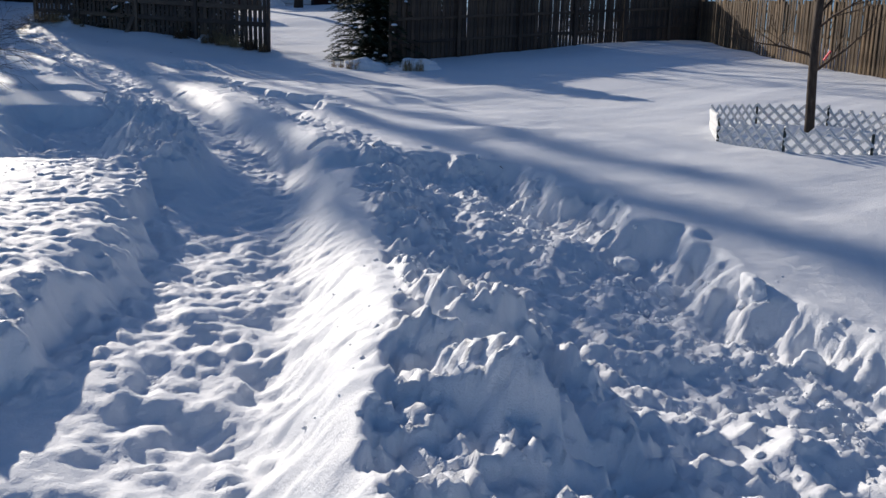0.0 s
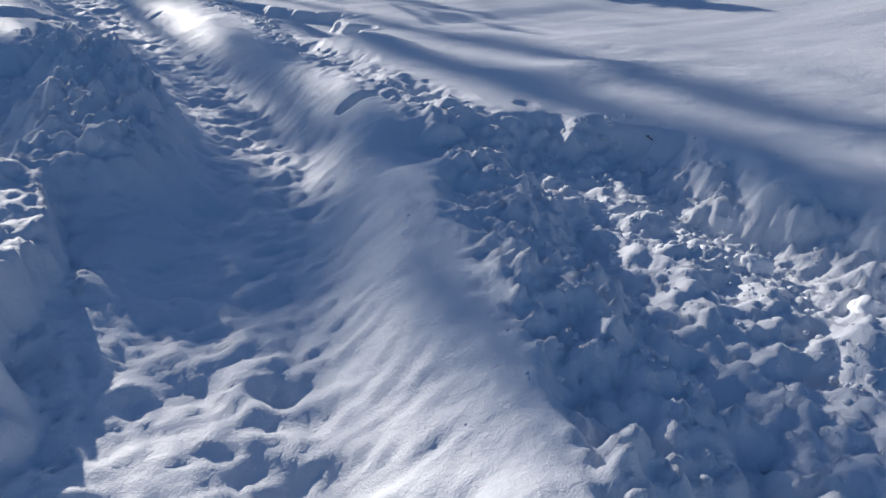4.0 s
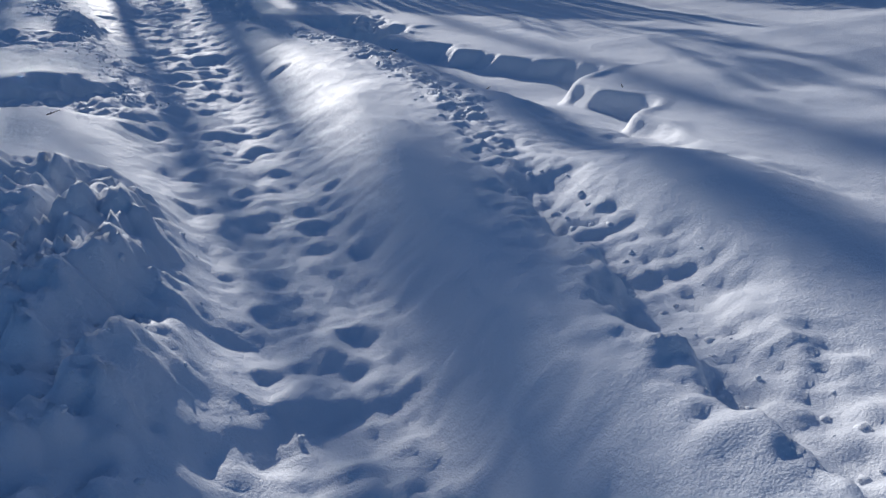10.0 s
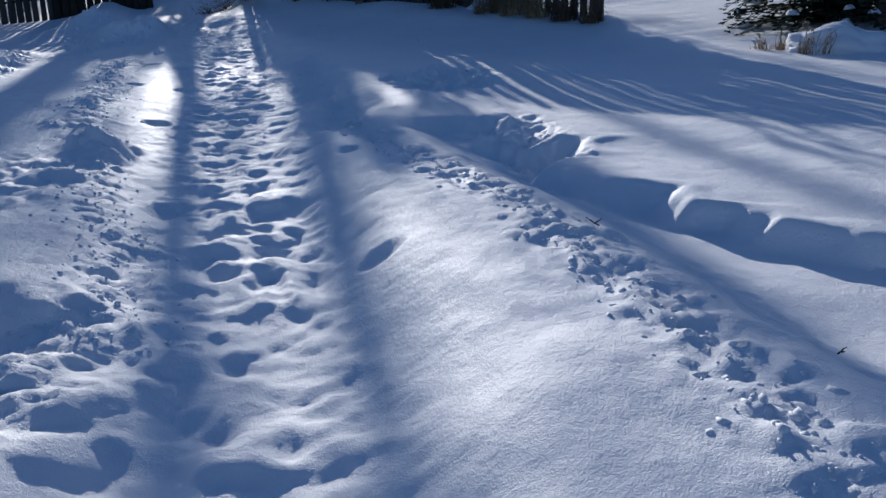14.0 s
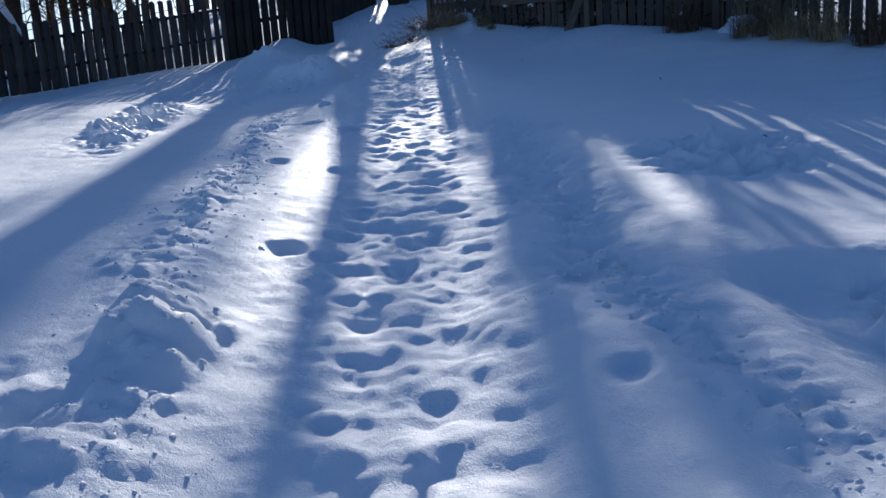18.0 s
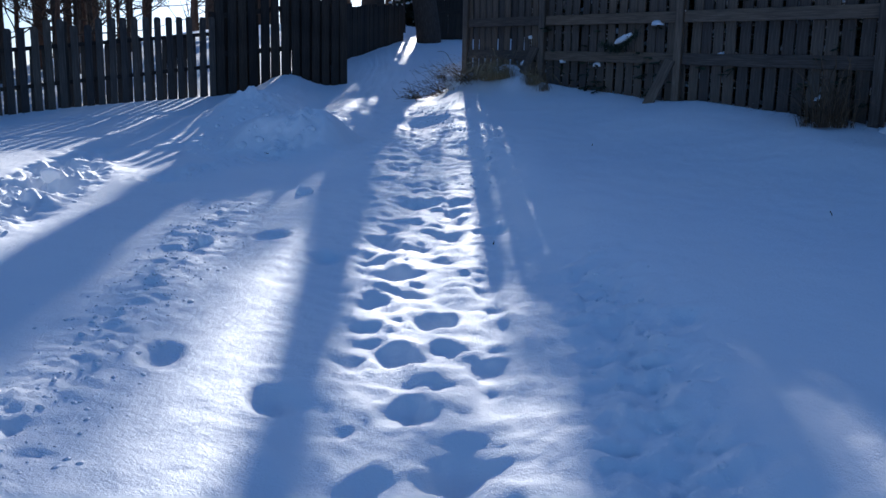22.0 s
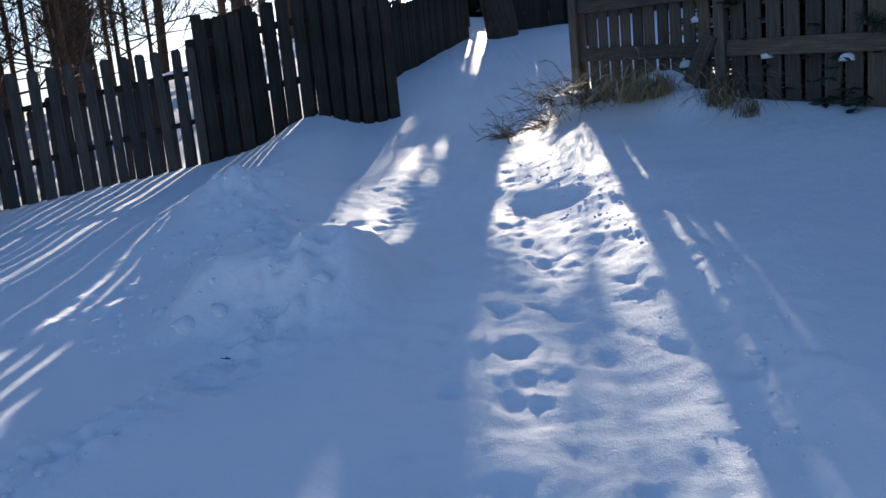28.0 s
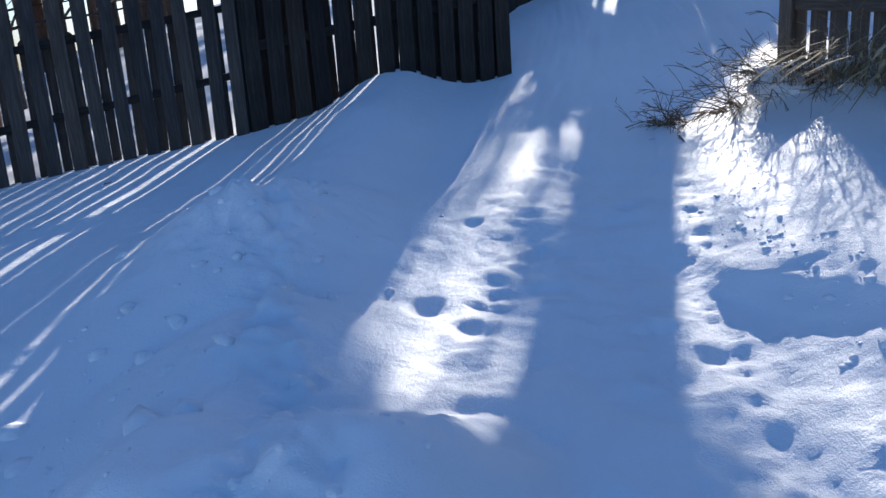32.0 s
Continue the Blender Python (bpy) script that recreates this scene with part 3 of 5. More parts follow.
# steps and holes trodden into the snow: along, across, radius
HOLES_A = ((18.67, 2.58, .11), (19.83, 2.49, .22), (16.56, 2.67, .12), (17.82, 1.4, .17), (17.36, 1.71, .12), (16.82, 1.81, .13), (16.65, 2.09, .13), (17.11, 2.09, .14), (17.79, 2.0, .15), (20.12, 1.51, .1), (21.33, 3.65, .13), (20.41, .82, .2), (20.34, 1.07, .17), (20.24, 1.5, .14), (20.81, 1.08, .15), (20.87, 1.45, .13), (22.68, .1, .15), (22.96, 1.53, .1), (20.62, 1.63, .13), (22.03, 1.49, .2), (21.27, 1.11, .2), (23.5, 1.22, .13), (24.79, -.11, .2), (26.14, .79, .28), (26.63, .81, .1), (25.23, 1.39, .25), (24.77, .94, .2))
HOLES_B = ((26.75, .56, .08), (27.55, .21, .1), (24.98, .62, .14), (24.43, .38, .2), (23.05, 1.07, .13), (22.44, .69, .22), (22.46, 1.24, .26), (23.39, 2.47, .1), (27.74, .33, .22), (28.04, .19, .12), (27.92, .59, .08), (28.48, .07, .1), (29.17, .24, .1), (30.29, -1.3, .1), (30.12, -1.02, .1), (31.23, -1.36, .07), (32.16, -.45, .08))
HOLES_C = ((10.07, 2.36, .17), (10.64, 2.64, .17), (11.24, 2.53, .2), (11.77, 2.62, .13), (13.01, 2.59, .1), (11.54, 2.23, .1), (8.14, 2.21, .15), (9.78, 2.35, .12), (9.6, 2.65, .12), (9.16, 2.44, .18), (7.93, 2.32, .14), (4.04, 1.02, .12), (3.81, .99, .1), (4.57, .68, .12), (3.31, .57, .14), (3.21, 1.08, .12), (6.07, 1.63, .14), (6.28, 1.97, .1))


def build_ground():
    S = spaced(0.8, 31.5, 0.023, -90, 170, 1.075)
    Q = spaced(-4.0, 4.3, 0.024, -150, 150, 1.06)
    ss, qq = np.meshgrid(S, Q, indexing="ij")
    ll = qq + along(S, CENTRE)[:, None] * np.exp(-(qq / 40) ** 2)
    zz = np.empty_like(ss)
    for i in range(0, len(S), 200):
        zz[i:i + 200] = height(ss[i:i + 200], ll[i:i + 200])
    rng = random.Random(5)
    steps = [(s, l, min(0.74 * r, 0.14 if s < 20 else 0.1), (0.6 if s < 13 else 1) * min(0.055, 0.3 * r + 0.01), 1.15) for s, l, r in HOLES_A + HOLES_B + HOLES_C]
    s = 0.5
    while s < 33:
        for side in (-1, 1):
            for _ in range(2):
                steps.append((s + rng.uniform(-.2, .2), float(along(np.array([s]), CENTRE)[0]) + side * rng.uniform(.05, .46), (1 if s < 18 else 0.8) * rng.uniform(.06, .11), rng.uniform(.008, .026), rng.uniform(1.0, 1.7)))
        s += 0.36 if s < 26 else 0.8
    s = 1.0
    while s < 9:                            # steps in the side trench
        steps.append((s, 0.5 * float(np.interp(s, *np.array(TRENCH_L).T) + np.interp(s, *np.array(TRENCH_R).T)) + rng.uniform(-.4, .4), rng.uniform(.07, .12), rng.uniform(.03, .06), rng.uniform(1, 1.5)))
        s += 0.22
    for s, l, r, depth, stretch in steps:
        i0, i1 = np.searchsorted(S, (s - 2.6 * r * stretch, s + 2.6 * r * stretch))
        if i1 <= i0:
            continue
        a = ss[i0:i1] - s
        b = ll[i0:i1] - l
        wob = 1 + 0.28 * lattice_noise(ss[i0:i1] * 9, ll[i0:i1] * 9, 91)
        d = np.sqrt((a / stretch) ** 2 + b ** 2) / r * wob
        zz[i0:i1] += -depth * np.exp(-d ** 3) + 0.12 * depth * np.exp(-((d - 1.3) / 0.25) ** 2)
    x, y = ss * UX + ll * UY, ss * UY - ll * UX
    co = np.stack([x, y, zz], -1).reshape(-1, 3).astype(np.float32)
    n, m = len(S), len(Q)
    idx = np.arange(n * m).reshape(n, m)
    quads = np.stack([idx[:-1, :-1], idx[:-1, 1:], idx[1:, 1:], idx[1:, :-1]], -1).reshape(-1, 4).astype(np.int32)
    quads = quads[:, ::-1] if np.cross(co[quads[0, 1]] - co[quads[0, 0]], co[quads[0, 2]] - co[quads[0, 0]])[2] < 0 else quads
    me = bpy.data.meshes.new("ground")
    me.vertices.add(len(co))
    me.vertices.foreach_set("co", co.ravel())
    me.loops.add(quads.size)
    me.loops.foreach_set("vertex_index", quads.ravel())
    me.polygons.add(len(quads))
    me.polygons.foreach_set("loop_start", np.arange(0, quads.size, 4, dtype=np.int32))
    me.update(calc_edges=True)
    me.validate()
    ob = new("ground", finish(me, SNOW, True))
    ob.matrix_world = SLOPE
    return tagged(ob, "deep white snow with a trodden path, shovelled banks and footprints", "snow", kind="structure")


build_ground()

# ---- fences ----
BOARDS = {}


def board_mesh(width, tall, thick, ears, mat):
    """A fence board 1 unit tall or so, with clipped corners, standing on z = 0."""
    key = (width, round(tall, 2), thick, ears, mat.name)
    if key not in BOARDS:
        w, t, c = width / 2, thick / 2, ears
        outline = [(-w, 0), (w, 0), (w, tall - c), (w - c * 0.8, tall), (-w + c * 0.8, tall), (-w, tall - c)]
        v = [(x, -t, z) for x, z in outline] + [(x, t, z) for x, z in outline]
        f = [tuple(range(6)), tuple(range(11, 5, -1))] + [(k, k + 6, (k + 1) % 6 + 6, (k + 1) % 6) for k in range(6)]
        me = bpy.data.meshes.new("board")
        me.from_pydata(v, [], f)
        BOARDS[key] = finish(me, mat)
    return BOARDS[key]


def add_board(fence, foot, bearing, width, tall, mat, thick=0.02, ears=0.03, lean=(0, 0), name="board"):
    ob = new(name, board_mesh(width, round(tall, 1), thick, ears, mat))
    ob.parent = fence
    ob.matrix_basis = fence.matrix_world.inverted() @ Matrix.Translation(foot) @ pose(0, 0, 0, lean[0], lean[1], math.degrees(bearing))
    return ob


def beam(fence, a, b, size, mat, name, label=""):
    """A straight squared timber from a to b."""
    a, b = Vector(a), Vector(b)
    bm = bmesh.new()
    block(bm, (size[0], size[1], (b - a).length), (0, 0, 0), 0.006)
    ob = part(name, bm, mat, fence, label)
    way = b - a
    if abs(way.normalized().z) > 0.7:
        q = way.to_track_quat("Z", "Y")
    else:
        q = way.to_track_quat("Z", "X")
    ob.matrix_basis = fence.matrix_world.inverted() @ Matrix.Translation((a + b) / 2) @ q.to_matrix().to_4x4()
    return ob


def fence_run(name, p0, p1, label, mat, pitch, width, top, base=None, posts=(), rails=(), front=-1, back_row=None, seed=1, skip=(), ears=0.03, rail_mat=None, rail_tall=0.09, wobble=0.02, braces=(), sunk=0.35, sag=0.0):
    """A board fence from p0 to p1 in the plan. top and rails: heights over the slope's plane at both ends, as (start, end). front: side of the boards that the rails are on."""
    rng = random.Random(seed)
    a, b = Vector((*p0, 0)), Vector((*p1, 0))
    run = (b - a).length
    way = (b - a) / run
    side = Vector((way.y, -way.x, 0)) * front
    ob = thing(name, place(a.x, a.y), label, "fence", kind="structure")
    bearing = math.atan2(*(SLOPE.to_3x3() @ way).yx)
    mid = lambda pair, j: pair[0] + (pair[1] - pair[0]) * j / run - sag * min(j / 5, 1)

    def row(start, lift, push, tops, w):
        j = start
        while j < run:
            if not any(lo <= j <= hi for lo, hi in skip):
                p = a + way * j + side * push
                g = ground_z(p.x, p.y)
                foot = SLOPE @ Vector((p.x, p.y, g - sunk + lift))
                head = (SLOPE @ Vector((p.x, p.y, mid(tops, j)))).z + rng.uniform(-wobble, wobble)
                add_board(ob, foot, bearing, w, head - foot.z, mat, ears=ears, lean=(rng.uniform(-.5, .5), rng.uniform(-.9, .9)))
            j += pitch * rng.uniform(0.95, 1.05)
    row(pitch * 0.3, 0, 0.0, top, width)
    if back_row:
        row(pitch * 0.8, 0, -back_row[1], back_row[0], back_row[2])
    rm = rail_mat or mat
    spots = list(posts)
    for j in spots:
        p = a + way * j + side * 0.07
        foot = SLOPE @ Vector((p.x, p.y, ground_z(p.x, p.y) - 0.3))
        head = SLOPE @ Vector((p.x, p.y, mid(top, j) + 0.03))
        beam(ob, foot, (foot.x, foot.y, head.z), (0.095, 0.095), rm, "post")
    cuts = sorted({0.0, run, *spots})
    for pair in rails:
        for j0, j1 in zip(cuts[:-1], cuts[1:]):
            ends = []
            for j in (j0 + 0.05, j1 - 0.05):
                p = a + way * j + side * 0.036
                end = SLOPE @ Vector((p.x, p.y, ground_z(p.x, p.y) - sunk))
                end.z = (SLOPE @ Vector((p.x, p.y, mid(pair, j)))).z
                ends.append(end)
            beam(ob, ends[0], ends[1], (rail_tall, 0.038), rm, "rail")
    for j in braces:
        p, f = a + way * (j - 0.07) + side * 0.14, a + way * (j - 0.3) + side * 0.3
        up = (SLOPE @ Vector((p.x, p.y, ground_z(p.x, p.y)))) + Vector((0, 0, 0.52))
        beam(ob, SLOPE @ Vector((f.x, f.y, ground_z(f.x, f.y) - 0.1)), up, (0.04, 0.13), rm, "brace")
    return ob


D0, D1 = (-15.6, 30.1), (-6.1, 25.9)
fence_run("fence_gate_side", D0, D1, "weathered grey board fence with rails, posts and braces in deep snow", WOOD_GREY, 0.186, 0.14, (2.35, 2.5), posts=(0.0, 2.15, 4.9, 7.5, 10.45), rails=((0.43, 0.85), (0.95, 1.35)), front=1, seed=2, braces=(2.15, 4.9), rail_tall=0.14)
fence_run("fence_left", (-19.2, 27.5), (-22.2, 14.0), "low dark picket fence with boards on both sides of the rail", WOOD_DARK, 0.19, 0.108, (1.0, 0.95), posts=(0.0, 2.5, 5.0, 7.5, 10.0), rails=((0.66, 0.62), (0.1, 0.05)), front=1, back_row=((0.68, 0.64), -0.07, 0.07), seed=3, rail_mat=WOOD_BLACK, rail_tall=0.06, wobble=0.03, sag=0.36)
fence_run("fence_dark_panel", (-19.2, 27.55), (-18.35, 30.0), "tall black-stained fence panel beside the gateway", WOOD_BLACK, 0.205, 0.15, (1.26, 1.62), posts=(0.05, 2.55), rails=((0.3, 0.5), (0.95, 1.3)), front=-1, back_row=((1.2, 1.55), -0.085, 0.135), seed=4)
fence_run("fence_lane", (-19.75, 30.4), (-22.0, 36.4), "black-stained board fence along the rising lane", WOOD_BLACK, 0.165, 0.145, (1.2, 1.28), posts=(0.0, 2.1, 4.2, 6.35), rails=((0.2, 0.6), (0.85, 1.0)), front=-1, seed=5)
fence_run("fence_lane_end", (-21.5, 37.1), (-20.2, 42.6), "tall black board fence at the lane's end", WOOD_BLACK, 0.155, 0.145, (2.3, 2.7), posts=(0.0, 1.9, 3.75, 5.6), rails=((1.1, 1.4), (1.9, 2.3)), front=1, seed=6)
fence_run("fence_lane_back", (-20.1, 42.65), (-12.6, 44.2), "tall black board fence at the back of the lane", WOOD_BLACK, 0.155, 0.145, (2.6, 2.8), posts=(0.0, 2.5, 5.0, 7.6), rails=((1.4, 1.5), (2.2, 2.3)), front=-1, seed=9)
fence_run("fence_back", (-2.2, 24.85), (9.5, 34.2), "weathered brown board fence at the back of the yard", WOOD_BROWN, 0.165, 0.125, (2.2, 3.8), posts=(0.0, 2.6, 5.2, 7.8, 10.4, 13.0, 14.9), rails=((0.7, 2.4), (1.4, 3.1)), front=1, back_row=((2.15, 3.75), 0.03, 0.1), seed=7)
fence_run("fence_right", (9.6, 34.2), (10.2, 4.0), "sunlit tan picket fence with gaps between its boards", WOOD_TAN, 0.21, 0.13, (3.4, 2.7), posts=(0.0, 2.6, 5.2, 7.8, 10.4, 13.0, 15.6, 18.2, 20.8, 23.4, 26, 28.6), rails=((2.4, 1.7), (3.0, 2.4)), front=-1, back_row=((3.3, 2.6), 0.06, 0.1), seed=8)


# ---- bare trees ----
def bare_tree(seed, tall, girth, first, lean=(0, 0), bend=None, limbs=9, spread=0.5, levels=3, twig=0.006, girths=None):
    """Tapered trunk and forking limbs, as two meshes under one thing."""
    rng = random.Random(seed)
    tv, tf, cv, cf = [], [], [], []
    n = 18 if bend else 9
    pts, p = [], Vector((0, 0, -0.4))
    for i in range(n + 1):
        pts.append(p.copy())
        p += Vector((lean[0] + rng.uniform(-.04, .04), lean[1] + rng.uniform(-.04, .04), 1)) * (tall + 0.4) / n
    if bend:                                # sideways offsets by height, across the sun's way
        for q in pts:
            d = float(np.interp(q.z, *np.array(bend).T))
            q.x, q.y = 0.819 * d, 0.574 * d
    radii = [girth * (1.25 if i == 0 else 1 - 0.92 * (i / n) ** 1.7) for i in range(n + 1)]
    if girths:                              # a bole that thins by height
        radii = [float(np.interp(q.z, *np.array(girths).T)) for q in pts]
    tube(tv, tf, pts, radii, 9)

    def limb(start, way, length, r, level):
        k = 4 if level < 2 else 2
        q, ps = start.copy(), [start.copy()]
        w = way.copy()
        for _ in range(k):
            w = (w + Vector((rng.uniform(-.25, .25), rng.uniform(-.25, .25), rng.uniform(-.1, .22)))).normalized()
            q = q + w * length / k
            ps.append(q.copy())
        tube(cv, cf, ps, [max(r * (1 - 0.8 * i / k), twig) for i in range(k + 1)], 5 if level == 0 else 3, level < 1)
        if level < levels:
            for _ in range(rng.randint(4, 6)):
                i = rng.randint(1, k)
                u = (w + Vector((rng.uniform(-1, 1), rng.uniform(-1, 1), rng.uniform(-.3, .8)))).normalized()
                limb(ps[i], u, length * rng.uniform(.35, .6), max(r * .45, twig), level + 1)

    for i in range(limbs):
        h = first + (tall - first) * (i + rng.random() * 0.8) / limbs
        f = (h + 0.4) / (tall + 0.4) * n
        a, b = pts[int(min(f, n - 1))], pts[int(min(f, n - 1)) + 1]
        at = a.lerp(b, f - int(min(f, n - 1)))
        t = i * 2.4 + rng.uniform(-.5, .5)
        up = rng.uniform(.25, .8)
        length = tall * spread * rng.uniform(.5, .9) * (1.1 - 0.6 * h / tall)
        limb(at, Vector((math.cos(t), math.sin(t), up)).normalized(), length, girth * 0.38 * (1.1 - 0.7 * h / tall), 0)
    return tv, tf, cv, cf


def pine(seed, tall, girth, first, limbs=12, spread=0.3, clump=0.42, lean=(0, 0), bend=None, girths=None):
    """Tall trunk with knotty limbs that carry separate clumps of needles."""
    tv, tf, cv, cf = bare_tree(seed, tall, girth, first, lean, bend, limbs=0, girths=girths)
    rng = random.Random(seed)
    ring = [Vector(tv[9 * i]).lerp(Vector(tv[9 * i + 4]), 0.5) for i in range(len(tv) // 9)]
    last = len(ring) - 1
    for i in range(limbs):
        h = first + (tall - first) * (i + rng.random()) / limbs
        f = min((h + 0.4) / (tall + 0.4) * last, last - 0.01)
        p = ring[int(f)].lerp(ring[int(f) + 1], f - int(f))
        t = i * 2.4 + rng.uniform(-.5, .5)
        w = Vector((math.cos(t), math.sin(t), rng.uniform(-.15, .45))).normalized()
        length = spread * tall * rng.uniform(.45, 1.0)
        pts = [p + w * length * u + Vector((0, 0, 0.15 * length * u * u)) for u in (0, .35, .7, 1)]
        tube(tv, tf, pts, [girth * .3, girth * .22, girth * .14, .015], 5)
        for u in (.5, .8, 1.05):
            c = p + w * length * u + Vector((rng.uniform(-.3, .3), rng.uniform(-.3, .3), rng.uniform(-.1, .3))) * clump
            r = clump * rng.uniform(.6, 1.15)
            for _ in range(26):
                d = Vector((rng.gauss(0, 1), rng.gauss(0, 1), rng.gauss(0, .7)))
                q = c + d.normalized() * r * rng.random() ** .5
                a = Vector((rng.gauss(0, 1), rng.gauss(0, 1), rng.gauss(0, 1))).normalized()
                x = a.orthogonal().normalized() * 0.055
                b = len(cv)
                cv.extend([q - x, q + x, q + x * .5 + a * .24, q - x * .5 + a * .24])
                cf.append((b, b + 1, b + 2, b + 3))
    return tv, tf, cv, cf


def stand_tree(name, at, label, shape, group="", mat=None, crown_mat=None, turn=0.0):
    ob = thing(name, at, label, "tree", group, turn=turn)
    again("trunk", shape[0], shape[1], mat or BARK, ob, smooth=True)
    again("crown", shape[2], shape[3], crown_mat or TWIG, ob)
    return ob


def sunward(far, across):
    """A place by its distance towards the sun and its distance across the sun's way, in the plan."""
    a = radians(SUN_TURN)
    return (-math.sin(a) * far + math.cos(a) * across, math.cos(a) * far + math.sin(a) * across)


BIG = pine(11, 10.4, 0.4, 8.7, bend=((0, -0.42), (4.7, -0.4), (5.4, -0.27), (6.5, -0.13), (7.5, 0.0), (10.4, 0.1)), limbs=4, spread=0.11, clump=0.32, girths=((-1, 0.46), (0.5, 0.4), (9, 0.33), (10.4, 0.08)))
MID = bare_tree(12, 13, 0.25, 3.0, limbs=10)
SLIM = bare_tree(13, 9, 0.11, 1.8, limbs=9)
TILTED = pine(14, 13.0, 0.315, 9.6, bend=((0, 0), (1.4, -0.22), (2.7, -0.45), (3.7, -0.5), (4.3, -0.09), (5.9, -0.03), (7.0, 0.16), (8.2, 0.25), (13, 0.5)), girths=((-1, 0.36), (3.5, 0.3), (4.3, 0.16), (6, 0.13), (9, 0.1), (13, 0.03)), limbs=6, spread=0.1, clump=0.36)
THIRD = pine(15, 12.6, 0.46, 10.8, lean=(-0.146, -0.102), limbs=3, spread=0.05, clump=0.2)
ROUND = pine(24, 13.65, 0.06, 12.8, limbs=4, spread=0.045, clump=0.34)
HALF = pine(26, 14.8, 0.06, 13.7, limbs=3, spread=0.065, clump=0.34)
KNOT = pine(27, 11.3, 0.07, 10.2, limbs=5, spread=0.05, clump=0.34)
TWIG_SCREEN = bare_tree(71, 10.2, 0.08, 3.4, limbs=20, spread=0.24, twig=0.011)
DWARF = pine(22, 2.2, 0.05, 1.45, limbs=8, spread=0.22, clump=0.26)
STUNTED = pine(29, 4.15, 0.05, 3.6, limbs=8, spread=0.12, clump=0.24)
HIGH = pine(16, 16.5, 0.2, 13.6, limbs=9, spread=0.03, clump=0.34, girths=((0, 0.2), (16.5, 0.1)))
# Trunks follow their shadow bands on the snow; unseen crowns are added for dapples.
for far, across, shape, turn in ((47, 2.02, BIG, 0), (42, 3.62, TILTED, 0), (53, 6.31, THIRD, 0)):
    stand_tree("pine", place(*sunward(far, across)), "large pine with a thick dark trunk behind the fence", shape, "pines behind the fence", crown_mat=NEEDLE, turn=turn)
# Added trees, most of them out of view, to streak the yard with shade.
for far, across, shape, turn in ((47, 10.2, SLIM, 60), (46, 17.5, MID, 80), (50, -4.6, MID, 170), (47, 20.5, MID, 310)):
    stand_tree("bare_tree", place(*sunward(far, across)), "added bare winter tree with forking limbs, behind the fence", shape, "trees behind the fence", turn=turn)
# Added out of view: high crowns that throw soft bands over the yard.
for far, across, turn in ((60, 7.4, 100), (58, 5.9, 200)):
    stand_tree("pine", place(*sunward(far, across)), "tall unseen pine far behind the lane, placed for shade bands", HIGH, "tall pines behind the lane", crown_mat=NEEDLE, turn=turn)
# Unseen shade caster: its crown makes the dark patch on the ridge.
stand_tree("pine", place(*sunward(58, 4.35)), "unseen thin pine whose small round crown shades the ridge", ROUND, "pines behind the fence", crown_mat=NEEDLE)
# Two unseen crowns, added to half shade the start of the path.
stand_tree("pine", place(*sunward(58, 3.5)), "unseen thin pine with an open crown that half shades the snow", HALF, "pines behind the fence", crown_mat=NEEDLE)
stand_tree("pine", place(*sunward(61.5, 1.45)), "unseen thin pine with an open crown that half shades the snow", HALF, "pines behind the fence", crown_mat=NEEDLE, turn=140)
# Added unseen to put the left spoil mound in shade.
stand_tree("pine", place(*sunward(50, 2.95)), "unseen slender pine whose tight crown shades the spoil mound", KNOT, "pines behind the fence", crown_mat=NEEDLE)
# Unseen twig screens that weaken the direct sun on the path.
for far, across, turn in ((50.5, 2.25, 0), (53, 4.0, 230), (52.0, 2.9, 100)):
    stand_tree("bare_tree", place(*sunward(far, across)), "unseen slender tree whose fine twigs dim the sun on the path", TWIG_SCREEN, "slender trees behind the lane", turn=turn)
# Added behind the fences to streak and dapple the yard with shade.
STREAKY = bare_tree(61, 4.1, 0.06, 1.2, limbs=11, spread=0.32, twig=0.012)
for far, across, turn in ((34.6, 6.05, 40), (28.2, 8.6, 0), (28.0, 15.6, 200), (29.5, 17.6, 20), (31.0, 20.5, 160)):
    stand_tree("bare_tree", place(*sunward(far, across)), "unseen small tree behind the fence for streaky twig shadows", STREAKY, "small trees behind the fences", turn=turn)
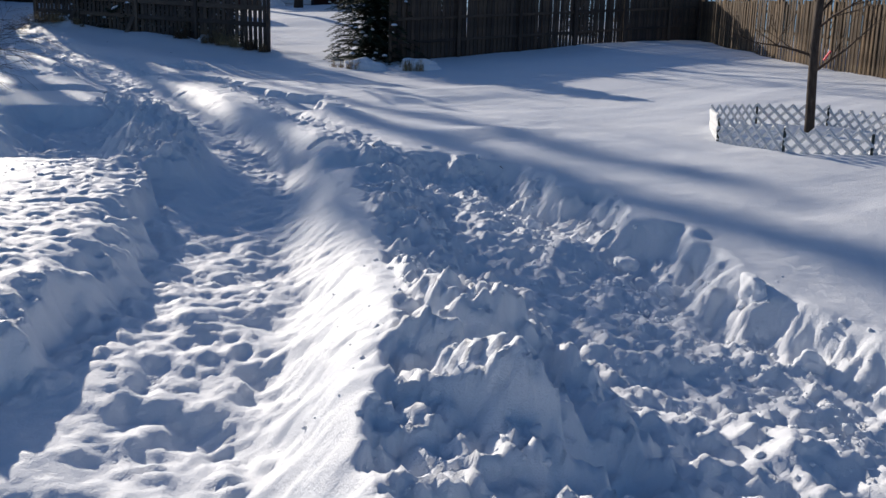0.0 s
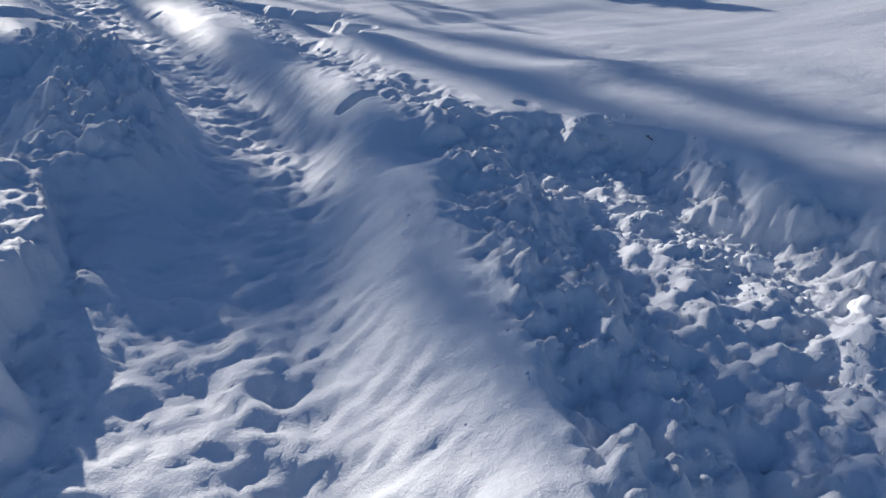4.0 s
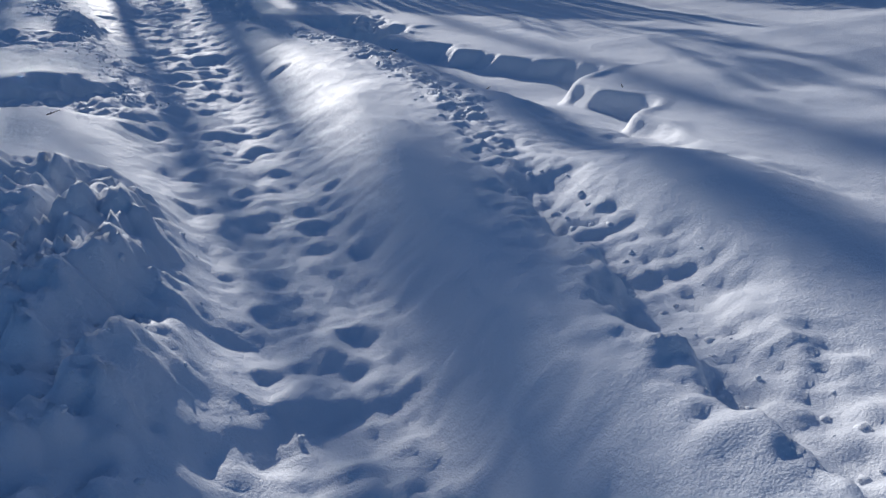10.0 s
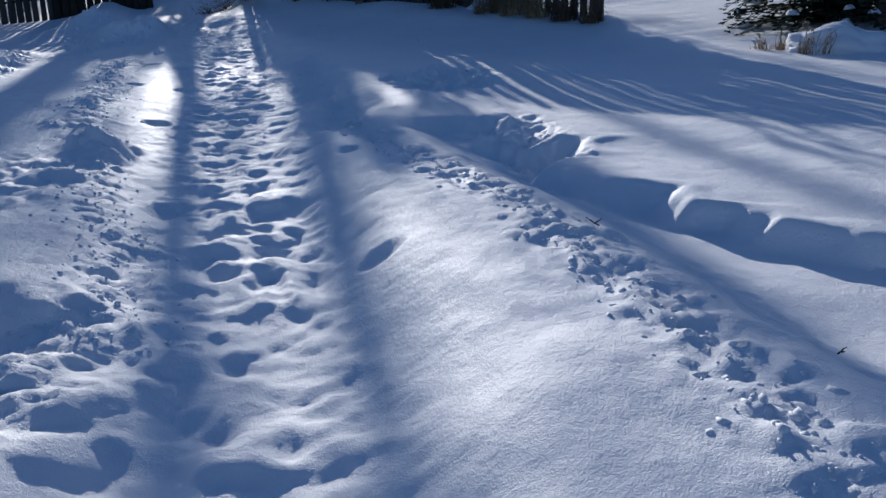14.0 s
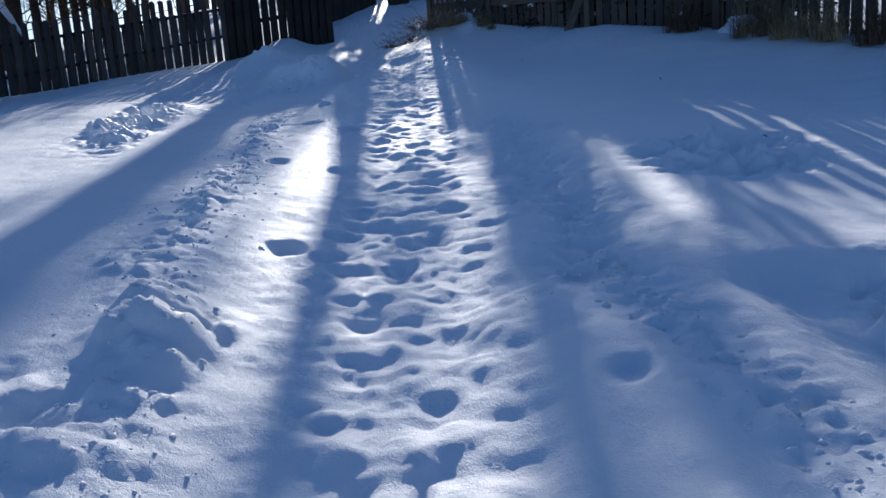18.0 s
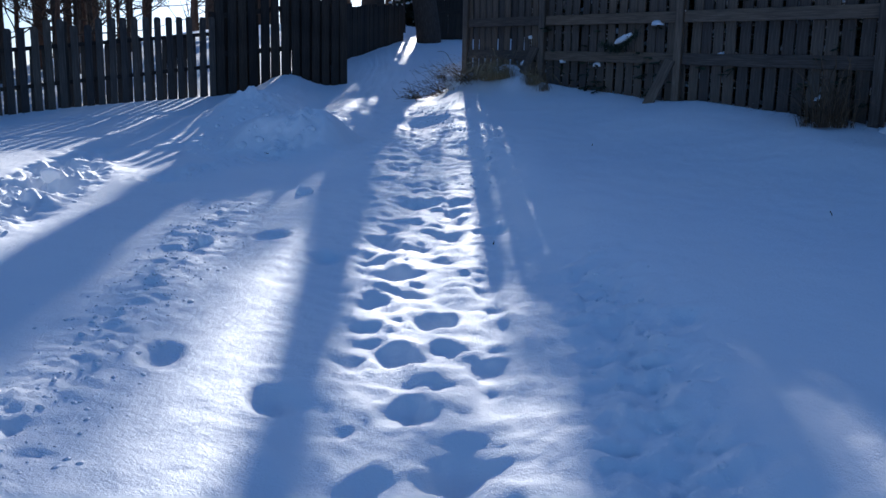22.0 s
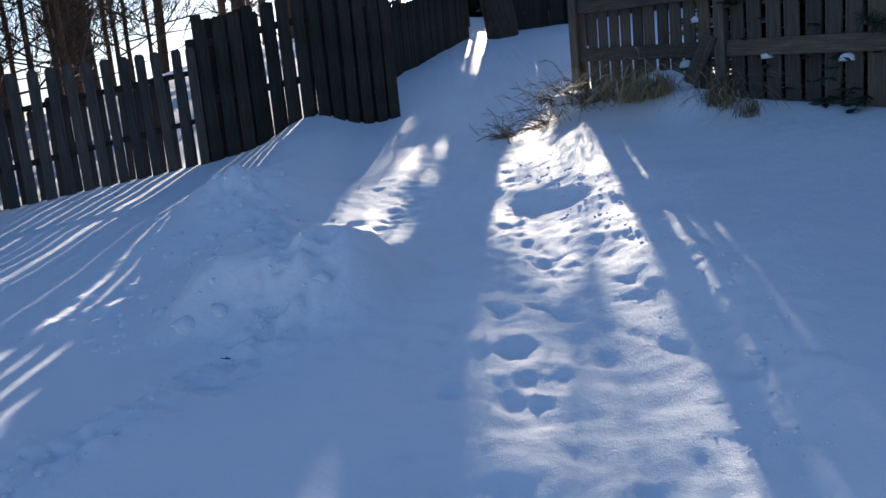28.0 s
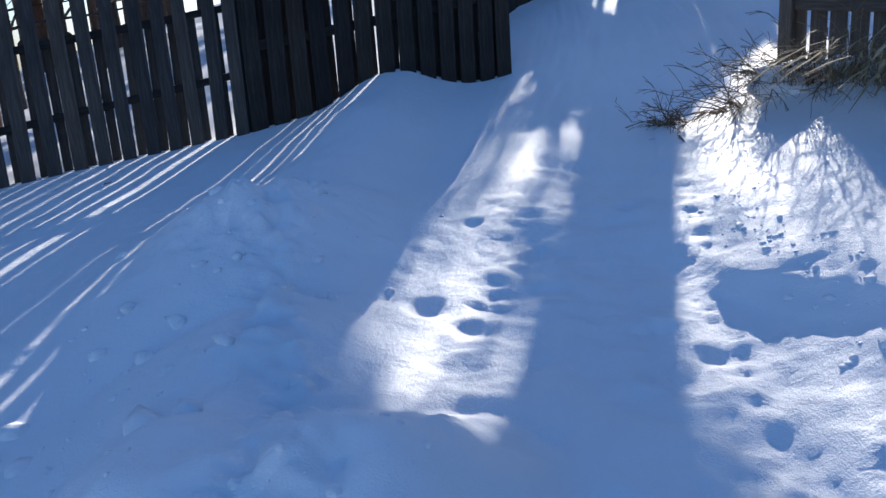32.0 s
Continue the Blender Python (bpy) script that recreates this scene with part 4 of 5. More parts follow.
# trees that show over the low fence
THICKET = bare_tree(21, 6, 0.05, 0.5, limbs=15, spread=0.5, twig=0.005)
for x, y, shape, turn, mat in ((-22.3, 27.5, THICKET, 0, BARK_RED), (-25.6, 30.2, THICKET, 90, BARK), (-24.5, 26.0, SLIM, 30, BARK_RED), (-22.6, 24.9, THICKET, 200, BARK), (-25.5, 29.0, SLIM, 70, BARK), (-26.5, 23.5, THICKET, 140, BARK_RED), (-27.5, 27.0, MID, 160, BARK_RED), (-29, 22, SLIM, 20, BARK), (-21.9, 26.2, THICKET, 300, BARK_RED), (-24.0, 28.2, THICKET, 120, BARK), (-23.6, 23.2, THICKET, 20, BARK), (-25.2, 27.2, THICKET, 330, BARK_RED), (-26.5, 30.5, THICKET, 180, BARK_RED), (-27.6, 25.2, THICKET, 75, BARK), (-25, 21.5, THICKET, 15, BARK), (-30, 29, SLIM, 220, BARK), (-26.0, 33.5, THICKET, 200, BARK), (-22.9, 22.0, THICKET, 250, BARK), (-24.0, 20.0, THICKET, 60, BARK_RED), (-23.0, 26.8, THICKET, 160, BARK), (-24.9, 24.6, THICKET, 280, BARK_RED), (-23.6, 25.4, SLIM, 120, BARK_RED), (-24.6, 26.6, THICKET, 50, BARK_RED), (-26.6, 28.6, THICKET, 250, BARK_RED), (-28.6, 31.0, MID, 20, BARK), (-23.2, 24.0, THICKET, 210, BARK_RED), (-23.6, 27.6, THICKET, 10, BARK), (-25.2, 28.8, THICKET, 100, BARK_RED), (-24.2, 26.3, SLIM, 190, BARK), (-27.0, 31.2, THICKET, 280, BARK), (-28.4, 32.6, THICKET, 30, BARK_RED), (-26.2, 29.6, SLIM, 150, BARK_RED), (-22.6, 23.4, SLIM, 60, BARK), (-25.8, 28.0, SLIM, 240, BARK_RED)):
    stand_tree("bare_tree", place(x, y), "thin bare tree with reddish twigs beyond the low fence", shape, "thicket beyond the fence", mat, turn=turn)
CROOKED = bare_tree(31, 6.5, 0.17, 2.2, lean=(-0.13, -0.54), limbs=7)
leaner = stand_tree("leaning_tree", place(-21.35, 24.8), "thick leaning trunk with snow on it beyond the low fence", CROOKED, mat=BARK)
v, f = [], []
tube(v, f, [(-0.13 * h + 0.02, -0.54 * h + 0.08, h - 0.26) for h in (0.9, 1.5, 2.1, 2.7, 3.3, 3.9)], [0.03, 0.1, 0.085, 0.1, 0.08, 0.03], 8)
again("snow_load", v, f, SNOW_LOOSE, leaner, "white snow along the leaning trunk", True, "stuff")


# ---- conifers ----
def spruce(seed, tall, reach, rows, arms, snow=0.3, taper=0.8, clear=0.12):
    """Trunk, drooping needled boughs and lumps of snow, as three meshes."""
    rng = random.Random(seed)
    tv, tf, nv, nf, sv, sf = [], [], [], [], [], []
    tube(tv, tf, [(0, 0, -0.3), (0, 0, tall * 0.5), (0, 0, tall)], [0.02 + tall * 0.014, tall * 0.009, 0.01], 7)
    for i in range(rows):
        h = clear + (tall - clear - 0.13) * (i / rows) ** 0.95
        r = reach * (1 - h / tall) ** taper + 0.08
        for k in range(arms):
            t = 2 * math.pi * (k + rng.random()) / arms + i
            w = Vector((math.cos(t), math.sin(t), 0))
            x = Vector((-w.y, w.x, 0))
            n = 4
            length = r * rng.uniform(0.7, 1.12)
            pts = [Vector((0, 0, h + rng.uniform(-.08, .08))) + w * length * j / n + Vector((0, 0, 0.12 * length * j / n - 0.34 * length * (j / n) ** 2)) for j in range(n + 1)]
            tube(nv, nf, pts, [0.012, 0.01, 0.008, 0.006, 0.004], 3)
            m = max(5, int(length * 13))
            for j in range(m):
                f = (j + 0.6) / m * n * 0.999
                p = pts[int(f)].lerp(pts[int(f) + 1], f - int(f))
                for sgn in (-1, 1):
                    u = (w * rng.uniform(.4, .9) + x * sgn * rng.uniform(.5, 1) + Vector((0, 0, rng.uniform(-.35, .1)))).normalized()
                    d = (0.10 + 0.22 * length * (1 - j / m)) * rng.uniform(.6, 1.1)
                    side = u.cross(Vector((0, 0, 1))).normalized() * 0.022
                    b = len(nv)
                    up = Vector((0, 0, 0.014))
                    nv.extend([p - side, p + side, p + u * d * 0.6 + side * 1.3 + up, p + u * d, p + u * d * 0.6 - side * 1.3 - up])
                    nf.extend([(b, b + 1, b + 2, b + 4), (b + 4, b + 2, b + 3)])
            if rng.random() < snow:
                p = pts[2].lerp(pts[4], rng.random()) + Vector((0, 0, 0.03))
                a, c = rng.uniform(.06, .16), rng.uniform(.05, .1)
                rings = []
                for q in range(4):
                    z, rr = 0.035 * math.sin(q * 0.52) * 2, math.cos(q * 0.5)
                    rings.append(len(sv))
                    for g in range(7):
                        y = 2 * math.pi * g / 7
                        sv.append(p + w * a * rr * math.cos(y) * rng.uniform(.8, 1.2) + x * c * rr * math.sin(y) * rng.uniform(.8, 1.2) + Vector((0, 0, z)))
                for q in range(3):
                    for g in range(7):
                        sf.append((rings[q] + g, rings[q] + (g + 1) % 7, rings[q + 1] + (g + 1) % 7, rings[q + 1] + g))
                sf.append(tuple(rings[3] + g for g in range(7)))
    return tv, tf, nv, nf, sv, sf


def stand_spruce(at, label, shape, group="", turn=0.0):
    ob = thing("spruce", at, label, "conifer", group, turn=turn)
    again("trunk", shape[0], shape[1], BARK, ob, smooth=True)
    again("crown", shape[2], shape[3], NEEDLE, ob)
    if shape[4]:
        again("snow_load", shape[4], shape[5], SNOW_LOOSE, ob, "white snow caught on the boughs", True, "stuff")
    return ob


YARD_SPRUCE = spruce(41, 3.5, 1.7, 22, 14, 0.22, 0.7)
stand_spruce(place(-2.75, 25.6), "dark green spruce dusted with snow beside a fence post", YARD_SPRUCE)
DENSE = spruce(42, 5.6, 1.0, 24, 11, 0.2)
LIFTED = spruce(49, 5.6, 0.8, 20, 13, 0.1, 0.3, 1.9)
HEDGE = spruce(46, 2.15, 0.85, 12, 13, 0.4, 0.3)
BACK = spruce(47, 3.3, 0.95, 16, 12, 0.2)
LOW = spruce(43, 4.5, 0.95, 22, 13, 0.3, 0.3)
for j in range(14):
    t = (2.1 + 0.41 * j) / 10.5
    gap = 0.75 + 0.55 * (j % 3)
    stand_spruce(place(D0[0] + (D1[0] - D0[0]) * t + 0.405 * gap, D0[1] + (D1[1] - D0[1]) * t + 0.914 * gap), "low dense spruce close behind the board fence", HEDGE, "spruces behind the fence", 47 * j)
# Two added spruces that stop sun streaks through the board gaps.
NARROW = spruce(51, 2.95, 0.52, 18, 12, 0.3, 0.3)
for j, gap, turn in ((1.75, 0.55, 10), (2.4, 0.62, 130)):
    t = j / 10.39
    stand_spruce(place(D0[0] + (D1[0] - D0[0]) * t + 0.405 * gap, D0[1] + (D1[1] - D0[1]) * t + 0.914 * gap), "narrow young spruce added behind the fence to stop stray sun", NARROW, "spruces behind the fence", turn)
# Out of view; placed by its tapered shadow, boughs omitted below to pass sun.
TALL = spruce(50, 9.0, 1.15, 12, 13, 0.1, 0.55, 6.6)
stand_spruce(place(*sunward(45, 5.95)), "tall dark spruce out of view, bare below, shading past the ridge", TALL)
# Added to hold the strip right of the sunny path in shade.
for far, across in ((38.4, 5.05),):
    stand_spruce(place(*sunward(far, across)), "dense dark spruce added behind the board fence to shade the yard", LIFTED, "spruces behind the fence", 77 * across)
# Row of spruces added behind the lane's end to keep the lane shaded.
for far, across in ((52.2, 4.3), (51.0, 4.55), (52.2, 5.0), (50.8, 5.3), (52.2, 5.8), (51.0, 6.1), (50.8, 6.9), (51, 7.7), (51, 8.4)):
    stand_spruce(place(*sunward(far, across)), "low snowy spruce added behind the lane's end to shade it", LOW, "spruces at the lane's end", 61 * across)
# Added so its crown breaks the sun strip in the gateway.
stand_tree("pine", place(*sunward(45.0, 2.75)), "small pine added behind the lane, its crown a shade caster", DWARF, crown_mat=NEEDLE)
# Added to shade the far end of the sunny strip left of the path.
stand_tree("pine", place(*sunward(45.3, 2.4)), "small pine added behind the lane to cut the left sun strip short", STUNTED, crown_mat=NEEDLE)
for x, y, turn in ((1.5, 32.5, 15), (4.8, 35.5, 95), (-0.8, 30.8, 170), (8.0, 38.0, 260)):
    stand_spruce(place(x, y), "dark spruce behind the back fence", BACK, "spruces behind the back fence", turn)
TINY = spruce(44, 1.25, 0.5, 12, 8, 0.6)
stand_spruce(place(-18.9, 21.6), "small snow-laden spruce in front of the low fence", TINY)
for x, y, turn in ((-3.2, 46, 20), (-5.4, 49, 80), (-7.0, 47.5, 140), (-1.0, 44, 200)):
    stand_spruce(place(x, y), "dark spruce in the neighbouring yard", DENSE, "far spruces", turn)

# Added only to close a bright gap between the lane's fences.
BUSH = spruce(48, 1.5, 0.6, 12, 11, 0.4, 0.4)
for far, across in ((49.4, 2.5), (49.0, 2.95), (49.4, 3.4), (48.6, 2.7)):
    stand_spruce(place(*sunward(far, across)), "small spruce added to darken the gap at the lane's end", BUSH, "small spruces at the lane's end", 90 * across)

# ---- dry grasses and stems ----
def grass_clump(at, label, seed, count, tall, spread, droop, mat=STRAW, name="grass_clump", lean=(0, 0), reach=1.0, plume=0.0, wide=1.0):
    """Some tufts of bent blades, each tuft combed its own way; plume widens the tips to seed heads."""
    rng = random.Random(seed)
    v, f = [], []
    tufts = max(4, count // 14)
    for _ in range(tufts):
        t, r = rng.uniform(0, 6.28), spread * rng.random() ** 0.6
        foot = Vector((r * math.cos(t), r * math.sin(t), -0.08))
        comb = Vector((math.cos(t) * rng.uniform(0, .7) + lean[0] + rng.uniform(-.45, .45), math.sin(t) * rng.uniform(0, .7) + lean[1] + rng.uniform(-.45, .45), 0))
        size = tall * rng.uniform(0.4, 1.2)
        for _ in range(count // tufts):
            p = foot + Vector((rng.gauss(0, .035), rng.gauss(0, .035), 0))
            out = comb + Vector((rng.gauss(0, .26), rng.gauss(0, .26), 0))
            h, w = size * rng.uniform(.45, 1.15), wide * rng.uniform(.0011, .0026)
            bend = droop * rng.uniform(0.45, 1.25)
            x = Vector((-out.y, out.x, 0)).normalized() * w if out.length > 0.01 else Vector((w, 0, 0))
            b, n = len(v), 7
            kink = Vector((rng.gauss(0, .04), rng.gauss(0, .04), 0)) * h
            head = plume * rng.uniform(0.4, 1.3) if rng.random() < 0.7 else 0.0
            for j in range(n + 1):
                u = j / n
                c = p + out * bend * reach * h * u ** 1.7 + kink * math.sin(3 * u) + Vector((0, 0, h * (u - 0.55 * bend * u ** 2.4) + 0.06))
                k = 1 - 0.85 * u + head * math.exp(-((u - 0.8) / 0.14) ** 2)
                v.extend([c - x * k, c + x * k])
            f.extend([(b + 2 * j, b + 2 * j + 1, b + 2 * j + 3, b + 2 * j + 2) for j in range(n)])
    ob = thing(name, at, label, "dry grass")
    raw("tuft", v, f, mat, ob, kind="stuff")
    return ob


# arching clumps at the gate post, drooping over the bank towards the path
for x, y, n, tall, r, seed, mat, plume in ((-15.25, 29.35, 150, 0.5, 0.2, 3, BROWN, 0.0), (-15.0, 29.2, 130, 0.62, 0.16, 31, STEM, 0.0), (-14.85, 29.15, 110, 0.62, 0.12, 1, STRAW, 3.0), (-14.55, 29.0, 220, 0.72, 0.17, 9, BROWN, 1.0), (-14.35, 28.85, 170, 0.78, 0.14, 17, STRAW, 3.5), (-14.2, 28.9, 200, 0.7, 0.16, 2, STRAW, 1.0), (-14.05, 28.78, 90, 0.66, 0.1, 32, STRAW, 3.0), (-13.5, 28.55, 150, 0.62, 0.1, 4, BROWN, 0.5), (-13.42, 28.48, 90, 0.6, 0.08, 18, STRAW, 2.5), (-13.15, 28.35, 60, 0.45, 0.06, 5, BROWN, 1.5)):
    grass_clump(place(x, y), "bent straw-coloured grass clump hanging over the snow bank", seed, int(1.3 * n), 1.0 * tall, r, 1.55, mat, lean=(0.15, -0.55), reach=0.6, plume=plume, wide=1.15)
for x, y, n, tall, r, seed in ((-9.2, 26.85, 420, 0.95, 0.24, 11), (-8.15, 26.4, 420, 0.95, 0.28, 12), (-7.6, 26.15, 360, 0.8, 0.26, 13), (-7.1, 25.95, 360, 0.75, 0.25, 16), (-6.65, 25.75, 360, 0.8, 0.24, 14), (-6.25, 25.6, 260, 0.7, 0.2, 15)):
    grass_clump(place(x, y), "brown dead grass clump at the foot of the fence", seed, n, tall, r, 1.15, (BROWN, STRAW, STEM)[seed % 3], reach=0.8, plume=0.8, wide=2.0)
for x, y, n, tall, r, seed in ((-3.0, 23.1, 220, 0.38, 0.2, 21), (-1.55, 23.15, 260, 0.42, 0.22, 22), (-1.25, 23.1, 150, 0.38, 0.18, 23), (-3.5, 23.5, 120, 0.3, 0.25, 24)):
    grass_clump(place(x, y), "golden dry grass leaning out of a snow hummock", seed, n, tall, r, 0.7, plume=1.5, wide=2.6)


def hummock(at, size, seed, label):
    bm = bmesh.new()
    bmesh.ops.create_icosphere(bm, subdivisions=4, radius=1)
    for v in bm.verts:
        n = noise.noise(v.co * 1.6 + Vector((seed, 0, 0))) * 0.3 + noise.noise(v.co * 4 + Vector((0, seed, 0))) * 0.12
        v.co = Vector((v.co.x * size[0], v.co.y * size[1], v.co.z * size[2])) * (1 + n)
    ob = part("snow_hummock", bm, SNOW_LOOSE, None, label, True)
    ob.matrix_world = Matrix.Translation(at)
    return tagged(ob, category="snow")


hummock(place(-2.8, 23.45), (0.62, 0.45, 0.26), 1, "rounded hummock of snow over a flattened shrub")
hummock(place(-1.25, 23.5), (0.6, 0.42, 0.32), 2, "rounded hummock of snow over a grass clump")
hummock(place(-15.3, 29.35), (0.28, 0.22, 0.13), 3, "cap of snow on dead weeds by the gate post")
hummock(place(-14.95, 29.35), (0.2, 0.14, 0.11), 6, "cap of snow on bent grass by the gate post")
hummock(place(-14.25, 29.12), (0.34, 0.24, 0.2), 7, "cap of snow on bent grass by the fence")
hummock(place(-14.7, 29.6), (0.35, 0.22, 0.14), 4, "cap of snow on bent grass by the fence")
hummock(place(-8.4, 26.85), (0.26, 0.18, 0.2), 5, "snow piled against the fence between grass clumps")

# ---- the ringed young tree ----
RING, RING_R = (4.95, 11.46), 1.35
ring_at = place(*RING)
SAPLING = bare_tree(51, 4.6, 0.07, 0.75, limbs=14, spread=0.42, levels=2, twig=0.003, lean=(-0.012, 0))
young = stand_tree("young_tree", place(5.2, 12.0), "young bare tree with spreading low twigs inside a lattice ring", SAPLING)
rib = bmesh.new()
block(rib, (0.02, 0.05, 0.16), (0.13, 0, 1.1), 0.004, Euler((0.2, 0.5, 0)).to_matrix())
part("ribbon", rib, RIBBON, young, "red cloth ribbon tied to a limb")
ring = thing("lattice_edging", ring_at, "white plastic lattice edging in snow round a young tree", "garden edging")
SIDES = 8
for k in range(SIDES):
    t0, t1 = 2 * math.pi * k / SIDES + 0.2, 2 * math.pi * (k + 1) / SIDES + 0.2
    ends = []
    for t in (t0, t1):
        x, y = RING[0] + RING_R * math.cos(t), RING[1] + RING_R * math.sin(t)
        ends.append(place(x, y, ground_z(x, y) - 0.05))
    a, c = ends
    run = (Vector((c.x, c.y, 0)) - Vector((a.x, a.y, 0))).length
    v, f = [], []
    tall, cell = 0.36, run / 6
    for sgn in (1, -1):
        for j in range(-3, 7):
            x0, x1, z0, z1 = j * cell, j * cell + tall * 1.0, 0.0, tall
            if sgn < 0:
                x0, x1 = run - x0, run - x1
            lo, hi = sorted((x0, x1))
            if hi <= 0.01 or lo >= run - 0.01:
                continue
            cut = lambda x: (x - x0) / (x1 - x0) * tall
            if x0 < 0: z0, x0n = cut(0), 0
            elif x0 > run: z0, x0n = cut(run), run
            else: x0n = x0
            if x1 > run: z1, x1n = cut(run), run
            elif x1 < 0: z1, x1n = cut(0), 0
            else: x1n = x1
            tube(v, f, [(x0n, 0.004 * sgn, z0), (x1n, 0.004 * sgn, z1)], [0.024, 0.024], 4)
    panel = raw("lattice_panel", v, f, PLASTIC, ring)
    turn = math.atan2(c.y - a.y, c.x - a.x)
    shear = Matrix.Identity(4)
    shear[2][0] = (c.z - a.z) / run
    panel.matrix_basis = ring.matrix_world.inverted() @ Matrix.Translation(a) @ pose(0, 0, 0, 0, 0, math.degrees(turn)) @ shear
    bm = bmesh.new()
    block(bm, (0.035, 0.02, 0.5), (0, 0, 0.12), 0.003)
    stake = part("stake", bm, METAL_GREEN, ring, "dark green stake")
    stake.matrix_basis = ring.matrix_world.inverted() @ Matrix.Translation(a)

# ---- branches that hang in over the snow on the left ----
def arching_shrub(at, label, seed, count, length, bearing, mat=TWIG):
    rng = random.Random(seed)
    v, f = [], []

    def shoot(p, w, d, r, level):
        pts = [p]
        for j in range(5):
            w = (w + Vector((rng.uniform(-.16, .16), rng.uniform(-.16, .16), rng.uniform(-.20, .06)))).normalized()
            p = p + w * d / 5
            pts.append(p)
        tube(v, f, pts, [max(r * (1 - j / 6), 0.0018) for j in range(6)], 3)
        if level < 2:
            for _ in range(6 if level == 0 else 3):
                j = rng.randint(1, 5)
                shoot(pts[j], (w + Vector((rng.uniform(-.8, .8), rng.uniform(-.8, .8), rng.uniform(-.4, .5)))).normalized(), d * rng.uniform(.3, .55), r * 0.5, level + 1)
    for _ in range(count):
        t = bearing + rng.uniform(-.75, .75)
        shoot(Vector((rng.uniform(-.15, .15), rng.uniform(-.15, .15), -0.1)), Vector((math.cos(t), math.sin(t), rng.uniform(.35, .9))).normalized(), length * rng.uniform(.7, 1.1), 0.008, 0)
    ob = thing("arching_shrub", at, label, "shrub")
    raw("tuft", v, f, mat, ob, kind="stuff")
    return ob


arching_shrub(place(-8.75, 12.1), "bare shrub with thin arching twigs over the snow", 61, 26, 1.9, radians(-10))
for x, y, n, size, seed in ((-15.7, 29.6, 16, 0.75, 63), (-16.0, 29.3, 12, 0.55, 64), (-15.35, 29.45, 12, 0.6, 65), (-14.9, 29.35, 9, 0.7, 66)):
    arching_shrub(place(x, y), "tangle of thin brown weed stems by the gate post", seed, n, 0.85 * size, radians(-90), BROWN)
arching_shrub(place(-9.3, 13.2), "bare shrub with thin arching twigs over the snow", 62, 18, 1.7, radians(-5))

# ---- fir garland hung on the fence ----
def garland(at, seed):
    rng = random.Random(seed)
    v, f = [], []
    for j in range(16):
        u = j / 15
        p = Vector((-0.32 + 0.64 * u, 0.0, -0.14 * math.sin(u * 3.14) + 0.1 * u))
        for _ in range(26):
            w = Vector((rng.uniform(-1, 1), rng.uniform(-1, 0.3), rng.uniform(-1, 1))).normalized()
            tube(v, f, [p, p + w * rng.uniform(.05, .1)], [0.004, 0.0015], 3)
    ob = thing("fir_garland", at, "green fir garland with snow hung on the fence rail", "garland", turn=math.degrees(math.atan2(D1[1] - D0[1], D1[0] - D0[0])))
    raw("bough", v, f, NEEDLE, ob, kind="stuff")
    bm = bmesh.new()
    bmesh.ops.create_icosphere(bm, subdivisions=3, radius=1)
    for p in bm.verts:
        p.co = Vector((p.co.x * 0.16 + 0.1, p.co.y * 0.05 - 0.03, p.co.z * 0.035 + 0.03 + 0.05 * p.co.x)) * (1 + 0.3 * noise.noise(p.co * 3))
    part("snow_cap", bm, SNOW_LOOSE, ob, "small cap of white snow", True)
    return ob


garland(place(-12.15, 28.5, 0.78), 71)

# ---- house far behind the opening ----
HX, HY = -11.6, 56.0
house = thing("house", place(HX, HY), "dark red house with a pale garage door beyond the yard", "house", turn=14)
bm = bmesh.new()
block(bm, (13, 7, 3.4), (2.5, 3.5, 1.4))
part("wall", bm, SIDING_RED, house, "dark red siding")
bm = bmesh.new()
for sgn in (-1, 1):
    block(bm, (14, 4.4, 0.18), (2.5, 3.5 + sgn * 2.0, 3.9), 0.02, Euler((-sgn * 0.5, 0, 0)).to_matrix())
part("roof", bm, ROOF, house, "dark shingle roof under the eaves")
door = thing("garage_door", place(HX, HY), "", "")
door.parent, door.matrix_basis = house, pose(-0.2, -0.04, 0)
for k in range(4):
    bm = bmesh.new()
    block(bm, (2.6, 0.05, 0.5), (0, 0, 0.1 + 0.52 * k), 0.012)
    part("door_panel", bm, DOOR_WHITE, door)
for x in (-1.42, 1.42):
    bm = bmesh.new()
    block(bm, (0.14, 0.07, 2.3), (x - 0.2, -0.035, 0.9), 0.01)
    part("door_frame", bm, ROOF, house)
bm = bmesh.new()
block(bm, (1.2, 0.06, 0.9), (5.5, -0.03, 1.6), 0.02)
part("window", bm, TARP, house, "dark window")
hummock(place(*sunward(44.5, 4.4)), (0.42, 0.38, 0.55), 9, "pointed cap of snow over a small shrub in the lane")
hummock(place(-12.4, 52.5), (0.9, 0.7, 0.75), 8, "snow-covered heap in front of the garage door")

# ---- loose things on the snow ----
def twig_piece(at, label, seed, size):
    rng = random.Random(seed)
    v, f = [], []
    p, w = Vector((0, 0, 0.01)), Vector((rng.uniform(-1, 1), rng.uniform(-1, 1), 0.25)).normalized()
    pts = [p + w * size * j / 3 + Vector((0, 0, rng.uniform(0, .01))) for j in range(4)]
    tube(v, f, pts, [0.004, 0.0035, 0.003, 0.0015], 5)
    tube(v, f, [pts[1], pts[1] + Vector((w.y, -w.x, 0.4)) * size * 0.4], [0.004, 0.002], 4)
    ob = raw("fallen_twig", v, f, BARK, None, label)
    ob.matrix_world = Matrix.Translation(at)
    return tagged(ob, category="twig", group="fallen twigs")


